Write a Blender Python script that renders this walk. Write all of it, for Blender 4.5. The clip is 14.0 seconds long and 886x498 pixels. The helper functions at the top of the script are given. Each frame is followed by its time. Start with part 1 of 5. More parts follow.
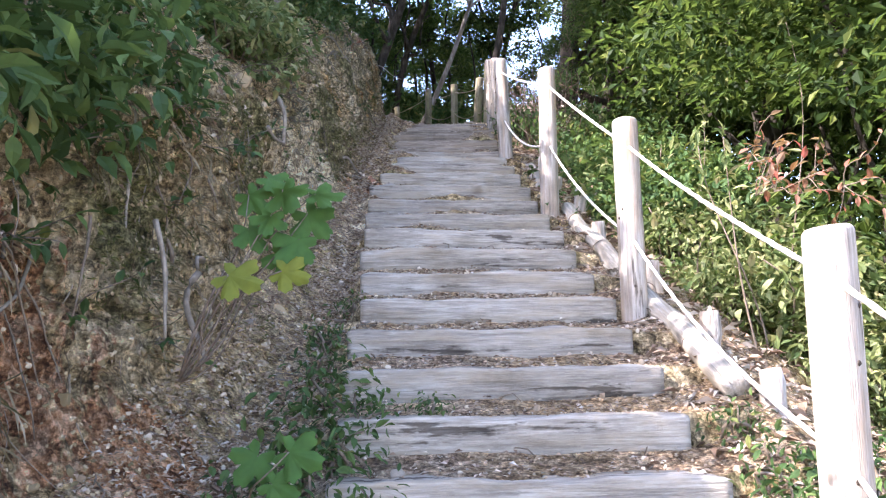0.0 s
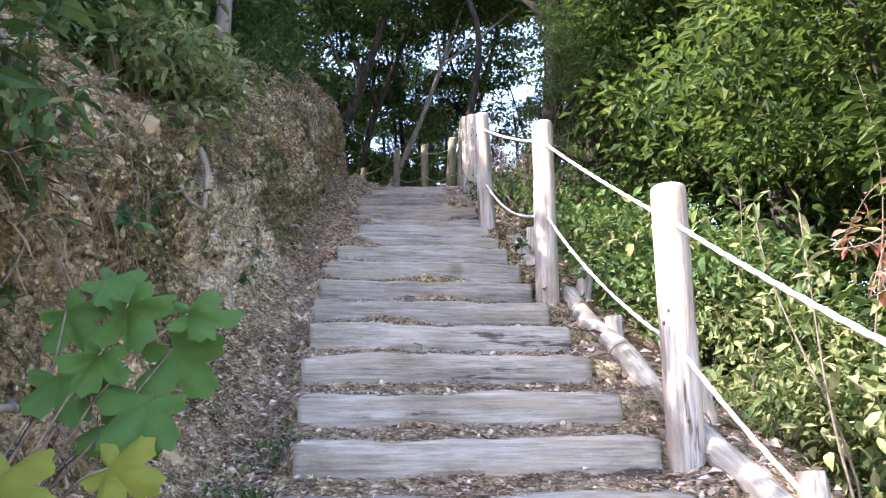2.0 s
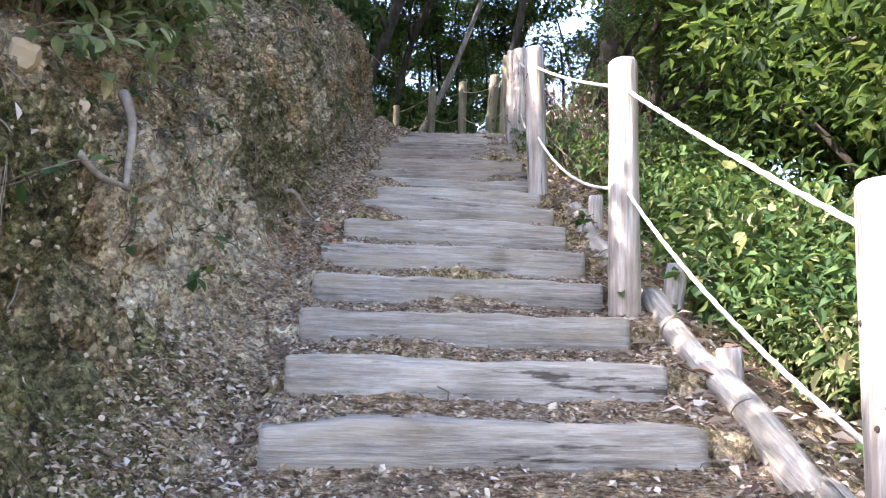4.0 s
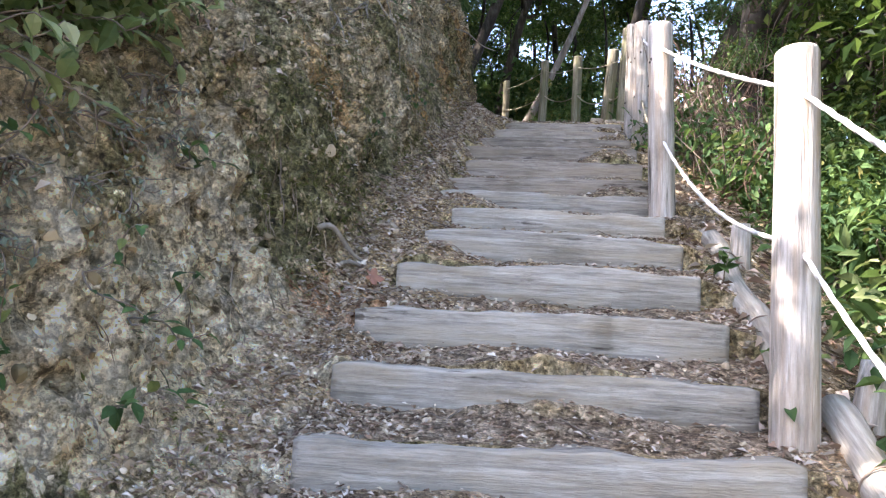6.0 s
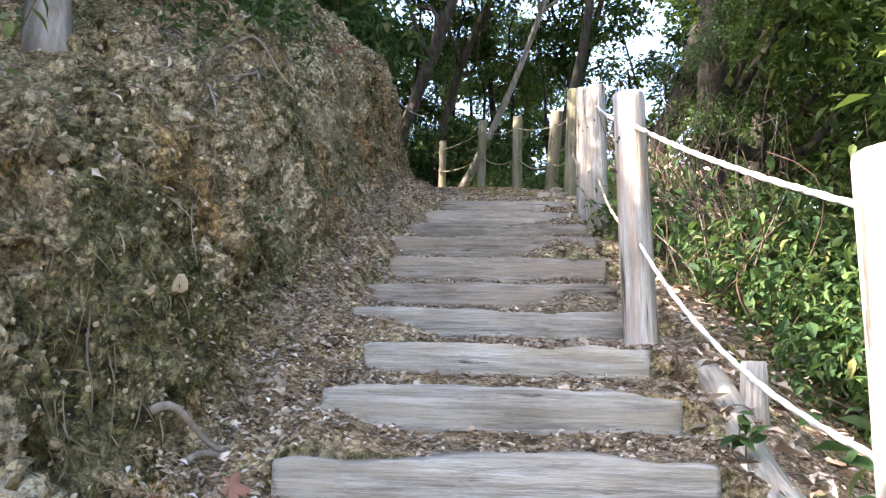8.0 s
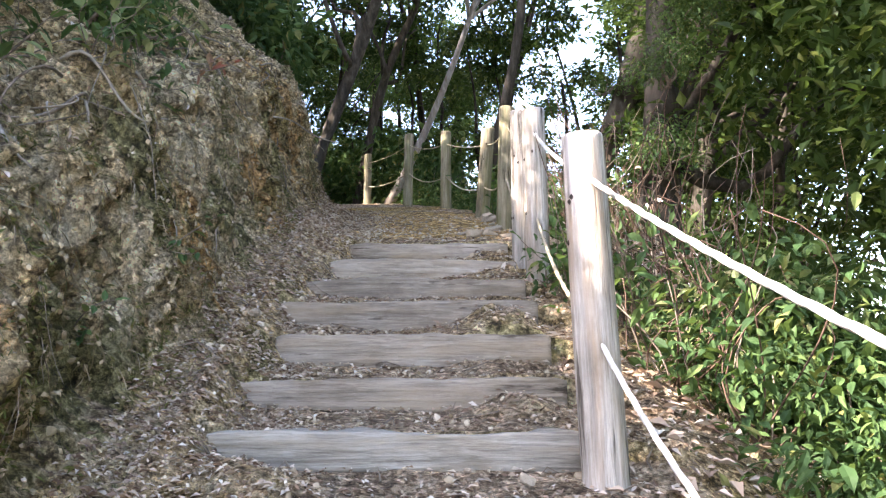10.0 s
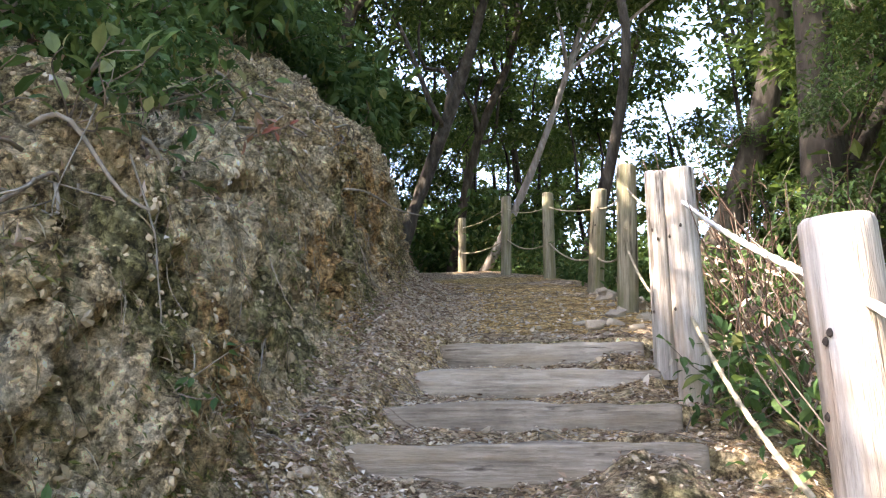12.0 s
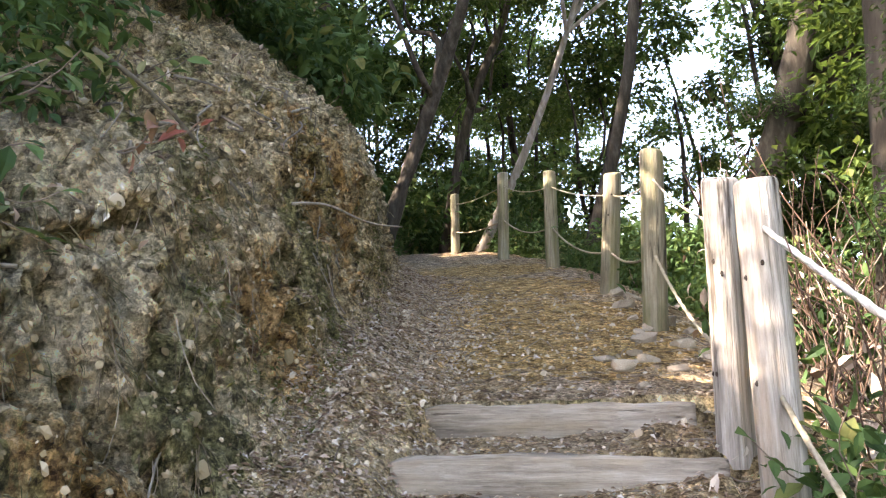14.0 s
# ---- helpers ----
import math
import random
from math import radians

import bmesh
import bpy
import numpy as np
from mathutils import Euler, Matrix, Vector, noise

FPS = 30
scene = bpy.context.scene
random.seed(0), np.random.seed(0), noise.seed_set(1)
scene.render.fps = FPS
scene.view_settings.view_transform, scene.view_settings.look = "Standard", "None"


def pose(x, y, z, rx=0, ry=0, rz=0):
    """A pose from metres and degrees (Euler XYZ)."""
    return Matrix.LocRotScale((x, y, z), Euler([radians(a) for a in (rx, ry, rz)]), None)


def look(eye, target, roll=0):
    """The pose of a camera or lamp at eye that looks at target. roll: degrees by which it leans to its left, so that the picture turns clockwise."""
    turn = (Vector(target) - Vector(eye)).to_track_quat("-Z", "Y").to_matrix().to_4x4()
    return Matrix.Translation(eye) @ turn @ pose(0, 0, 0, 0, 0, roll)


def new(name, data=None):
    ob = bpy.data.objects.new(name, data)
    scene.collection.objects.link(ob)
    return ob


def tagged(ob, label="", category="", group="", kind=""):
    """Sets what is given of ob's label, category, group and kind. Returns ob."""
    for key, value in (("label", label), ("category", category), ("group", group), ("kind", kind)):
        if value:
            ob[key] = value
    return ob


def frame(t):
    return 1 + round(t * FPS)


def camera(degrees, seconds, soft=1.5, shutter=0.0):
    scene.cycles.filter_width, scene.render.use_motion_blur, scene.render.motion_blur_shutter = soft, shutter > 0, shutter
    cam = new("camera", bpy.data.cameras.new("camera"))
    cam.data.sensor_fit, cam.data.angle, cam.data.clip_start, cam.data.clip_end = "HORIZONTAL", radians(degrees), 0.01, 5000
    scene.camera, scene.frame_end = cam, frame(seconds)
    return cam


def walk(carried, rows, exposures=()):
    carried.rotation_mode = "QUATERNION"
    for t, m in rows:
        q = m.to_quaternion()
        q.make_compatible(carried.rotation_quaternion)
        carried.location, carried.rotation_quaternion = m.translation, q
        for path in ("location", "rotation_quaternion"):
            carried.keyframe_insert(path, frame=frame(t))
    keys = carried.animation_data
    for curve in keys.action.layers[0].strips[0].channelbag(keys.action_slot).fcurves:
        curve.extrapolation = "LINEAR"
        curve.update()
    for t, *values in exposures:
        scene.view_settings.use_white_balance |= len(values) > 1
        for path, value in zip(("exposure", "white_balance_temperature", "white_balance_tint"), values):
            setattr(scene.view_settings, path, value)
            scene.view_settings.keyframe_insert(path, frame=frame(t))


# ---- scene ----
cam = camera(55.9, 14.0, 1.2)
PATH = [
    (0, (0.293, -1.12, 1.611), (0.206, 0.861, 1.877), -0.9),
    (0.5, (0.329, -0.841, 1.703), (0.383, 1.128, 2.05), -0.3),
    (1, (0.331, -0.523, 1.85), (0.404, 1.434, 2.256), -0.6),
    (1.5, (0.185, -0.181, 1.877), (0.21, 1.756, 2.378), 1.3),
    (2, (0.216, 0.081, 1.964), (0.212, 2.038, 2.375), -0.5),
    (2.2, (0.242, 0.216, 2.024), (0.208, 2.179, 2.408), -0.5),
    (4.3, (0.168, 1.507, 2.577), (0.051, 3.487, 2.833), 2.2),
    (4.5, (0.125, 1.622, 2.671), (-0.046, 3.596, 2.941), 2.3),
    (5, (0.252, 1.866, 2.714), (0.046, 3.835, 2.998), 0.4),
    (5.5, (0.333, 2.119, 2.809), (0.112, 4.096, 3.018), 2.7),
    (6, (0.256, 2.404, 2.913), (-0.108, 4.362, 3.09), 3.1),
    (6.5, (0.268, 2.646, 2.984), (-0.139, 4.588, 3.235), 1.9),
    (7, (0.237, 2.885, 3.126), (-0.231, 4.809, 3.409), 1.7),
    (7.5, (0.152, 3.144, 3.288), (-0.249, 5.08, 3.59), 1.5),
    (8, (0.174, 3.397, 3.351), (-0.055, 5.36, 3.656), 1.3),
    (8.2, (0.19, 3.499, 3.447), (-0.001, 5.463, 3.774), 1.4),
    (10.3, (0.2, 4.448, 3.82), (0.131, 6.422, 4.134), -0.2),
    (10.5, (0.13, 4.563, 3.86), (0.003, 6.527, 4.213), -0.2),
    (11, (0.09, 4.765, 3.994), (-0.094, 6.717, 4.387), -1.2),
    (11.5, (0.146, 5.032, 4.111), (-0.082, 6.966, 4.565), -1.2),
    (12, (0.076, 5.265, 4.143), (-0.219, 7.191, 4.594), -0.0),
    (12.5, (0.074, 5.497, 4.304), (-0.207, 7.435, 4.71), -0.8),
    (13, (0.149, 5.754, 4.355), (-0.063, 7.703, 4.752), 0.3),
    (13.5, (0.074, 5.926, 4.45), (-0.17, 7.876, 4.822), -0.4),
    (14, (-0.021, 6.166, 4.605), (-0.306, 8.112, 4.968), -1.0),
]
walk(cam, [(t, look(eye, target, roll)) for t, eye, target, roll in PATH], [(0, 2.98, 6200, 26), (2, 3.0, 6200, 26), (5, 3.12, 6250, 24), (6.5, 3.2, 6350, 22), (8, 3.36, 6550, 20), (10.3, 3.52, 6700, 22), (12, 3.5, 6900, 21), (14, 3.68, 7250, 22)])

# ---- world, sun, exposure ----
SUN_EL, SUN_AZ = 42.0, 245.0
world = bpy.data.worlds.new("world")
scene.world = world
world.use_nodes = True
wn = world.node_tree.nodes
sky = wn.new("ShaderNodeTexSky")
sky.sky_type, sky.sun_disc = "NISHITA", False
sky.sun_elevation, sky.sun_rotation = radians(SUN_EL), radians(SUN_AZ)
sky.air_density, sky.dust_density = 1.0, 1.5
world.node_tree.links.new(sky.outputs[0], wn["Background"].inputs[0])
wn["Background"].inputs[1].default_value = 0.15
sun = new("sun", bpy.data.lights.new("sun", "SUN"))
sun.data.energy, sun.data.angle, sun.data.color = 3.1, radians(0.6), (1.0, 0.94, 0.84)
sun_from = Vector((math.sin(radians(SUN_AZ)) * math.cos(radians(SUN_EL)), math.cos(radians(SUN_AZ)) * math.cos(radians(SUN_EL)), math.sin(radians(SUN_EL))))
sun.matrix_world = look(sun_from * 30, (0, 0, 0))


# ---- materials ----
def ramp(nodes, stops):
    r = nodes.new("ShaderNodeValToRGB")
    while len(r.color_ramp.elements) < len(stops):
        r.color_ramp.elements.new(0.5)
    for e, (p, c) in zip(r.color_ramp.elements, stops):
        e.position, e.color = p, (*c, 1)
    return r


def base_material(name, rough=0.9):
    m = bpy.data.materials.new(name)
    m.use_nodes = True
    n, l = m.node_tree.nodes, m.node_tree.links
    b = n["Principled BSDF"]
    b.inputs["Roughness"].default_value = rough
    b.inputs["Specular IOR Level"].default_value = 0.25
    return m, n, l, b


def noise_tex(n, l, scale, detail=6, rough=0.6, vec=None, stretch=None):
    t = n.new("ShaderNodeTexNoise")
    t.inputs["Scale"].default_value, t.inputs["Detail"].default_value, t.inputs["Roughness"].default_value = scale, detail, rough
    if vec is not None:
        if stretch:
            mp = n.new("ShaderNodeMapping")
            mp.inputs["Scale"].default_value = stretch
            l.new(vec, mp.inputs["Vector"])
            vec = mp.outputs[0]
        l.new(vec, t.inputs["Vector"])
    return t


def blend(n, l, fac, a, b, kind="MIX"):
    m = n.new("ShaderNodeMix")
    m.data_type, m.blend_type = "RGBA", kind
    if isinstance(fac, (int, float)):
        m.inputs[0].default_value = fac
    else:
        l.new(fac, m.inputs[0])
    for sock, v in ((m.inputs[6], a), (m.inputs[7], b)):
        if isinstance(v, tuple):
            sock.default_value = (*v, 1)
        else:
            l.new(v, sock)
    return m.outputs[2]


def add_bump(n, l, b, height, strength, distance):
    u = n.new("ShaderNodeBump")
    u.inputs["Strength"].default_value, u.inputs["Distance"].default_value = strength, distance
    l.new(height, u.inputs["Height"])
    l.new(u.outputs[0], b.inputs["Normal"])


def soil_material():
    """Cut earth: pale clay, brown loam, ochre and red seams, moss crust, embedded crumbs; brown soil on the flats."""
    m, n, l, b = base_material("earth", 0.95)
    geo = n.new("ShaderNodeNewGeometry")
    pos = geo.outputs["Position"]
    big = noise_tex(n, l, 1.2, 5, 0.65, pos)
    mid = noise_tex(n, l, 15.0, 9, 0.74, pos)
    fine = noise_tex(n, l, 60.0, 6, 0.75, pos)
    streak = noise_tex(n, l, 11.0, 6, 0.7, pos, (1, 1, 0.3))
    # every position is shaken a little, so that seams and crumbs have ragged outlines
    shake = n.new("ShaderNodeVectorMath")
    shake.operation = "SCALE"
    shake.inputs["Scale"].default_value = 0.12
    l.new(mid.outputs[1], shake.inputs[0])
    warped = n.new("ShaderNodeVectorMath")
    l.new(pos, warped.inputs[0])
    l.new(shake.outputs[0], warped.inputs[1])

    def math_node(kind, a, c):
        q = n.new("ShaderNodeMath")
        q.operation = kind
        for sock, v in ((q.inputs[0], a), (q.inputs[1], c)):
            if isinstance(v, (int, float)):
                sock.default_value = v
            else:
                l.new(v, sock)
        return q.outputs[0]

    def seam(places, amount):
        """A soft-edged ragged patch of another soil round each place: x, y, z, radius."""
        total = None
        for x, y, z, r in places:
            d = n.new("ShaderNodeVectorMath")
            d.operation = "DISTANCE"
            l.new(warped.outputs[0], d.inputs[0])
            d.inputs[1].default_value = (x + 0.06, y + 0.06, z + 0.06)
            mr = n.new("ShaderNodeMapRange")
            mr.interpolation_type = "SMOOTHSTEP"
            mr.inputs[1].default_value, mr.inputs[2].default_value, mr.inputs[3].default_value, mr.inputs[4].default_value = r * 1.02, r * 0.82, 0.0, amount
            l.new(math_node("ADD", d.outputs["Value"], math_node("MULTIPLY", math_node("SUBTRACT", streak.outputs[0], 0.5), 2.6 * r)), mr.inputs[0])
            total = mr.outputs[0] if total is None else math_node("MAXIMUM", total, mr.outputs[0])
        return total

    loam = ramp(n, [(0.38, (0.1, 0.068, 0.03)), (0.45, (0.33, 0.238, 0.112)), (0.53, (0.51, 0.395, 0.215)), (0.63, (0.65, 0.53, 0.335))])
    clay = ramp(n, [(0.37, (0.2, 0.145, 0.075)), (0.42, (0.60, 0.475, 0.275)), (0.50, (0.82, 0.69, 0.455)), (0.62, (0.88, 0.79, 0.59))])
    ochre = ramp(n, [(0.38, (0.13, 0.06, 0.018)), (0.48, (0.4, 0.23, 0.08)), (0.62, (0.6, 0.4, 0.18))])
    rust = ramp(n, [(0.38, (0.14, 0.05, 0.02)), (0.48, (0.36, 0.165, 0.075)), (0.62, (0.6, 0.4, 0.26))])
    crust = ramp(n, [(0.38, (0.04, 0.042, 0.014)), (0.48, (0.14, 0.138, 0.048)), (0.62, (0.31, 0.285, 0.13))])
    for r in (loam, clay, ochre, rust, crust):
        l.new(mid.outputs[0], r.inputs[0])
    spots = ramp(n, [(0.49, (0, 0, 0)), (0.54, (0.25, 0.25, 0.25))])
    l.new(big.outputs[0], spots.inputs[0])
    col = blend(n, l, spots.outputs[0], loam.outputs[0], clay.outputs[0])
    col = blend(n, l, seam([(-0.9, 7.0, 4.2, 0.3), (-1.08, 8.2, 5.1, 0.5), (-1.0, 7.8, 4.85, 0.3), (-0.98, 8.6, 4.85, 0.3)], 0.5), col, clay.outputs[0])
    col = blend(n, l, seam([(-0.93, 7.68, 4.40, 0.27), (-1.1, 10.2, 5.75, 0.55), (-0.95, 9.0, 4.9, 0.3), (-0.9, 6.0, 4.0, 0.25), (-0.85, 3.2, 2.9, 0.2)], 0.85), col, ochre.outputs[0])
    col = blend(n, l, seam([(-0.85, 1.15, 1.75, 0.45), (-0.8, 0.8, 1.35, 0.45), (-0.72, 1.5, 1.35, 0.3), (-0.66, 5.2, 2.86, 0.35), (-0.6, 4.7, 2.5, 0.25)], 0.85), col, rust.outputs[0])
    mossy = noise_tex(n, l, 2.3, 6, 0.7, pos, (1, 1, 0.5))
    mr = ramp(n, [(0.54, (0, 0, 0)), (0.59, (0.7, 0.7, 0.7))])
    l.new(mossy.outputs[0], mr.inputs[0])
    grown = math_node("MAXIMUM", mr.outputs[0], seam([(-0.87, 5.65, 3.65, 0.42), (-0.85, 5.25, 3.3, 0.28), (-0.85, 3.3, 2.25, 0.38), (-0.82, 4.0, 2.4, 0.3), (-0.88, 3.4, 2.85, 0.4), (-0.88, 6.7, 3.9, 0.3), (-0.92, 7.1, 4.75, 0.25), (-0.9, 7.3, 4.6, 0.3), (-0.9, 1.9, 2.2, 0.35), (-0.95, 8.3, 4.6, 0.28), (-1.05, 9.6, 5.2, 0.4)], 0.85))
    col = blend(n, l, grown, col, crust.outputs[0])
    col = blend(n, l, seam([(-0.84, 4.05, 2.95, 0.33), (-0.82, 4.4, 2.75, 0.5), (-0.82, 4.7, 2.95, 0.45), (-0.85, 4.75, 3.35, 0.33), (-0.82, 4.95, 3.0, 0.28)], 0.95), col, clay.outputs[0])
    # clods and crumbs, each of its own tint, dark in the joints between them
    tint = None
    heights = []
    for scale, dark, lo, hi in ((13.0, 0.66, 0.92, 1.36), (38.0, 0.58, 0.84, 1.55)):
        cell = n.new("ShaderNodeTexVoronoi")
        cell.inputs["Scale"].default_value = scale
        l.new(warped.outputs[0], cell.inputs["Vector"])
        one = n.new("ShaderNodeSeparateXYZ")
        l.new(cell.outputs["Color"], one.inputs[0])
        each = n.new("ShaderNodeMapRange")
        each.inputs[3].default_value, each.inputs[4].default_value = lo, hi
        l.new(one.outputs[0], each.inputs[0])
        joint = n.new("ShaderNodeMapRange")
        joint.inputs[1].default_value, joint.inputs[2].default_value, joint.inputs[3].default_value, joint.inputs[4].default_value = 0.45, 0.8, 1.0, dark
        l.new(cell.outputs["Distance"], joint.inputs[0])
        f = math_node("MULTIPLY", each.outputs[0], joint.outputs[0])
        tint = f if tint is None else math_node("MULTIPLY", tint, f)
        heights.append(cell.outputs["Distance"])
    speck = n.new("ShaderNodeMapRange")
    speck.inputs[1].default_value, speck.inputs[2].default_value, speck.inputs[3].default_value, speck.inputs[4].default_value = 0.38, 0.62, 0.50, 1.5
    l.new(fine.outputs[0], speck.inputs[0])
    tint = math_node("MULTIPLY", tint, speck.outputs[0])
    # shade of cracks and pores, painted into the tint as dark lines and pits
    crack = n.new("ShaderNodeTexVoronoi")
    crack.feature = "DISTANCE_TO_EDGE"
    crack.inputs["Scale"].default_value = 8.0
    l.new(warped.outputs[0], crack.inputs["Vector"])
    pore_shade = noise_tex(n, l, 24.0, 5, 0.6, pos)
    for source, lo, hi in ((crack.outputs["Distance"], 0.012, 0.05), (pore_shade.outputs[0], 0.34, 0.40)):
        crevice_shade = n.new("ShaderNodeMapRange")
        crevice_shade.inputs[1].default_value, crevice_shade.inputs[2].default_value, crevice_shade.inputs[3].default_value, crevice_shade.inputs[4].default_value = lo, hi, 0.45, 1.0
        l.new(source, crevice_shade.inputs[0])
        tint = math_node("MULTIPLY", tint, crevice_shade.outputs[0])
    # flats: brown soil and humus, sandy ochre higher up the path
    sep = n.new("ShaderNodeSeparateXYZ")
    l.new(geo.outputs["Normal"], sep.inputs[0])
    flat = ramp(n, [(0.74, (0, 0, 0)), (0.92, (1, 1, 1))])
    l.new(sep.outputs["Z"], flat.inputs[0])
    humus = ramp(n, [(0.38, (0.16, 0.105, 0.066)), (0.5, (0.38, 0.28, 0.185)), (0.62, (0.58, 0.47, 0.34))])
    l.new(mid.outputs[0], humus.inputs[0])
    sandy = noise_tex(n, l, 0.9, 5, 0.7, pos, (1, 0.6, 1))
    fr = ramp(n, [(0.45, (0, 0, 0)), (0.58, (0.8, 0.8, 0.8))])
    l.new(sandy.outputs[0], fr.inputs[0])
    warm = math_node("MAXIMUM", math_node("MULTIPLY", fr.outputs[0], 0.5), seam([(-0.05, 10.2, 4.86, 0.7), (-0.25, 11.4, 5.15, 0.75), (-0.4, 12.8, 5.5, 0.8), (-0.8, 14.5, 5.9, 0.8), (0.3, 10.9, 5.0, 0.5)], 0.92))
    sand = ramp(n, [(0.38, (0.19, 0.108, 0.034)), (0.5, (0.45, 0.28, 0.095)), (0.62, (0.62, 0.45, 0.21))])
    l.new(mid.outputs[0], sand.inputs[0])
    col = blend(n, l, flat.outputs[0], col, blend(n, l, warm, humus.outputs[0], sand.outputs[0]))
    gray = n.new("ShaderNodeCombineColor")
    for q in range(3):
        l.new(tint, gray.inputs[q])
    col = blend(n, l, 0.9, col, gray.outputs[0], "MULTIPLY")
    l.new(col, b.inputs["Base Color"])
    h = math_node("ADD", mid.outputs[0], math_node("MULTIPLY", fine.outputs[0], 0.3))
    h = math_node("SUBTRACT", h, math_node("ADD", math_node("MULTIPLY", heights[0], 0.45), math_node("MULTIPLY", heights[1], 0.25)))
    add_bump(n, l, b, h, 1.0, 0.06)
    return m


def wood_material(name, dark, light, warm, grain=(1, 30, 30), along="x"):
    """Weathered grey timber with long grain, checks and stains; grain runs along the object's own axis."""
    m, n, l, b = base_material(name, 0.85)
    tc = n.new("ShaderNodeTexCoord")
    inf = n.new("ShaderNodeObjectInfo")
    off = n.new("ShaderNodeVectorMath")
    l.new(tc.outputs["Object"], off.inputs[0])
    sc = n.new("ShaderNodeMath")
    sc.operation = "MULTIPLY"
    sc.inputs[1].default_value = 37.0
    l.new(inf.outputs["Random"], sc.inputs[0])
    l.new(sc.outputs[0], off.inputs[1])
    st = (0.06, 1, 1) if along == "x" else (1, 1, 0.05)
    g = noise_tex(n, l, 60, 5, 0.65, off.outputs[0], st)
    st2 = (0.12, 1, 1) if along == "x" else (1, 1, 0.1)
    g2 = noise_tex(n, l, 16, 5, 0.6, off.outputs[0], st2)
    blot = noise_tex(n, l, 7, 6, 0.7, off.outputs[0], (0.35, 1, 1) if along == "x" else (1, 1, 0.35))
    c = ramp(n, [(0.30, dark), (0.48, tuple((a + d) / 2 for a, d in zip(dark, light))), (0.62, light)])
    l.new(g.outputs[0], c.inputs[0])
    wf = ramp(n, [(0.48, (0, 0, 0)), (0.70, (1, 1, 1))])
    l.new(g2.outputs[0], wf.inputs[0])
    col = blend(n, l, wf.outputs[0], c.outputs[0], warm)
    bl = ramp(n, [(0.30, (0.52, 0.49, 0.45)), (0.48, (0.95, 0.93, 0.9)), (0.65, (1.15, 1.16, 1.18))])
    l.new(blot.outputs[0], bl.inputs[0])
    col = blend(n, l, 0.8, col, bl.outputs[0], "MULTIPLY")
    crack = ramp(n, [(0.34, (0.2, 0.18, 0.16)), (0.39, (1, 1, 1))])
    l.new(g2.outputs[0], crack.inputs[0])
    col = blend(n, l, 0.9, col, crack.outputs[0], "MULTIPLY")
    vary = n.new("ShaderNodeHueSaturation")
    vr = n.new("ShaderNodeMapRange")
    vr.inputs[3].default_value, vr.inputs[4].default_value = 0.86, 1.12
    l.new(inf.outputs["Random"], vr.inputs[0])
    l.new(vr.outputs[0], vary.inputs["Value"])
    l.new(col, vary.inputs["Color"])
    l.new(vary.outputs[0], b.inputs["Base Color"])
    hh = n.new("ShaderNodeMath")
    hh.operation = "ADD"
    l.new(g.outputs[0], hh.inputs[0])
    l.new(g2.outputs[0], hh.inputs[1])
    add_bump(n, l, b, hh.outputs[0], 0.9, 0.012)
    return m


def leaf_material(name, stops, trans=0.45, rough=0.5):
    """Leaves that vary one by one, with light passing through."""
    m, n, l, b = base_material(name, rough + 0.12)
    b.inputs["Specular IOR Level"].default_value = 0.14
    geo = n.new("ShaderNodeNewGeometry")
    c = ramp(n, stops)
    l.new(geo.outputs["Random Per Island"], c.inputs[0])
    vein = noise_tex(n, l, 30, 3, 0.5, geo.outputs["Position"])
    vr = ramp(n, [(0.3, (0.75, 0.75, 0.75)), (0.7, (1.15, 1.15, 1.1))])
    l.new(vein.outputs[0], vr.inputs[0])
    col = blend(n, l, 0.7, c.outputs[0], vr.outputs[0], "MULTIPLY")
    l.new(col, b.inputs["Base Color"])
    t = n.new("ShaderNodeBsdfTranslucent")
    warm = blend(n, l, 0.35, col, (0.20, 0.30, 0.045))
    l.new(warm if trans else col, t.inputs[0])
    mix = n.new("ShaderNodeMixShader")
    mix.inputs[0].default_value = trans
    l.new(b.outputs[0], mix.inputs[1])
    l.new(t.outputs[0], mix.inputs[2])
    l.new(mix.outputs[0], n["Material Output"].inputs[0])
    return m


def plain_material(name, stops, scale=20, rough=0.9, bump=0.4, stretch=None, dist=0.01):
    m, n, l, b = base_material(name, rough)
    tc = n.new("ShaderNodeTexCoord")
    t = noise_tex(n, l, scale, 6, 0.65, tc.outputs["Object"], stretch)
    c = ramp(n, stops)
    l.new(t.outputs[0], c.inputs[0])
    inf = n.new("ShaderNodeObjectInfo")
    hv = n.new("ShaderNodeHueSaturation")
    vr = n.new("ShaderNodeMapRange")
    vr.inputs[3].default_value, vr.inputs[4].default_value = 0.8, 1.2
    l.new(inf.outputs["Random"], vr.inputs[0])
    l.new(vr.outputs[0], hv.inputs["Value"])
    l.new(c.outputs[0], hv.inputs["Color"])
    l.new(hv.outputs[0], b.inputs["Base Color"])
    add_bump(n, l, b, t.outputs[0], bump, dist)
    return m


def island_material(name, stops, rough=0.9, trans=0.0):
    m, n, l, b = base_material(name, rough)
    geo = n.new("ShaderNodeNewGeometry")
    c = ramp(n, stops)
    l.new(geo.outputs["Random Per Island"], c.inputs[0])
    l.new(c.outputs[0], b.inputs["Base Color"])
    return m


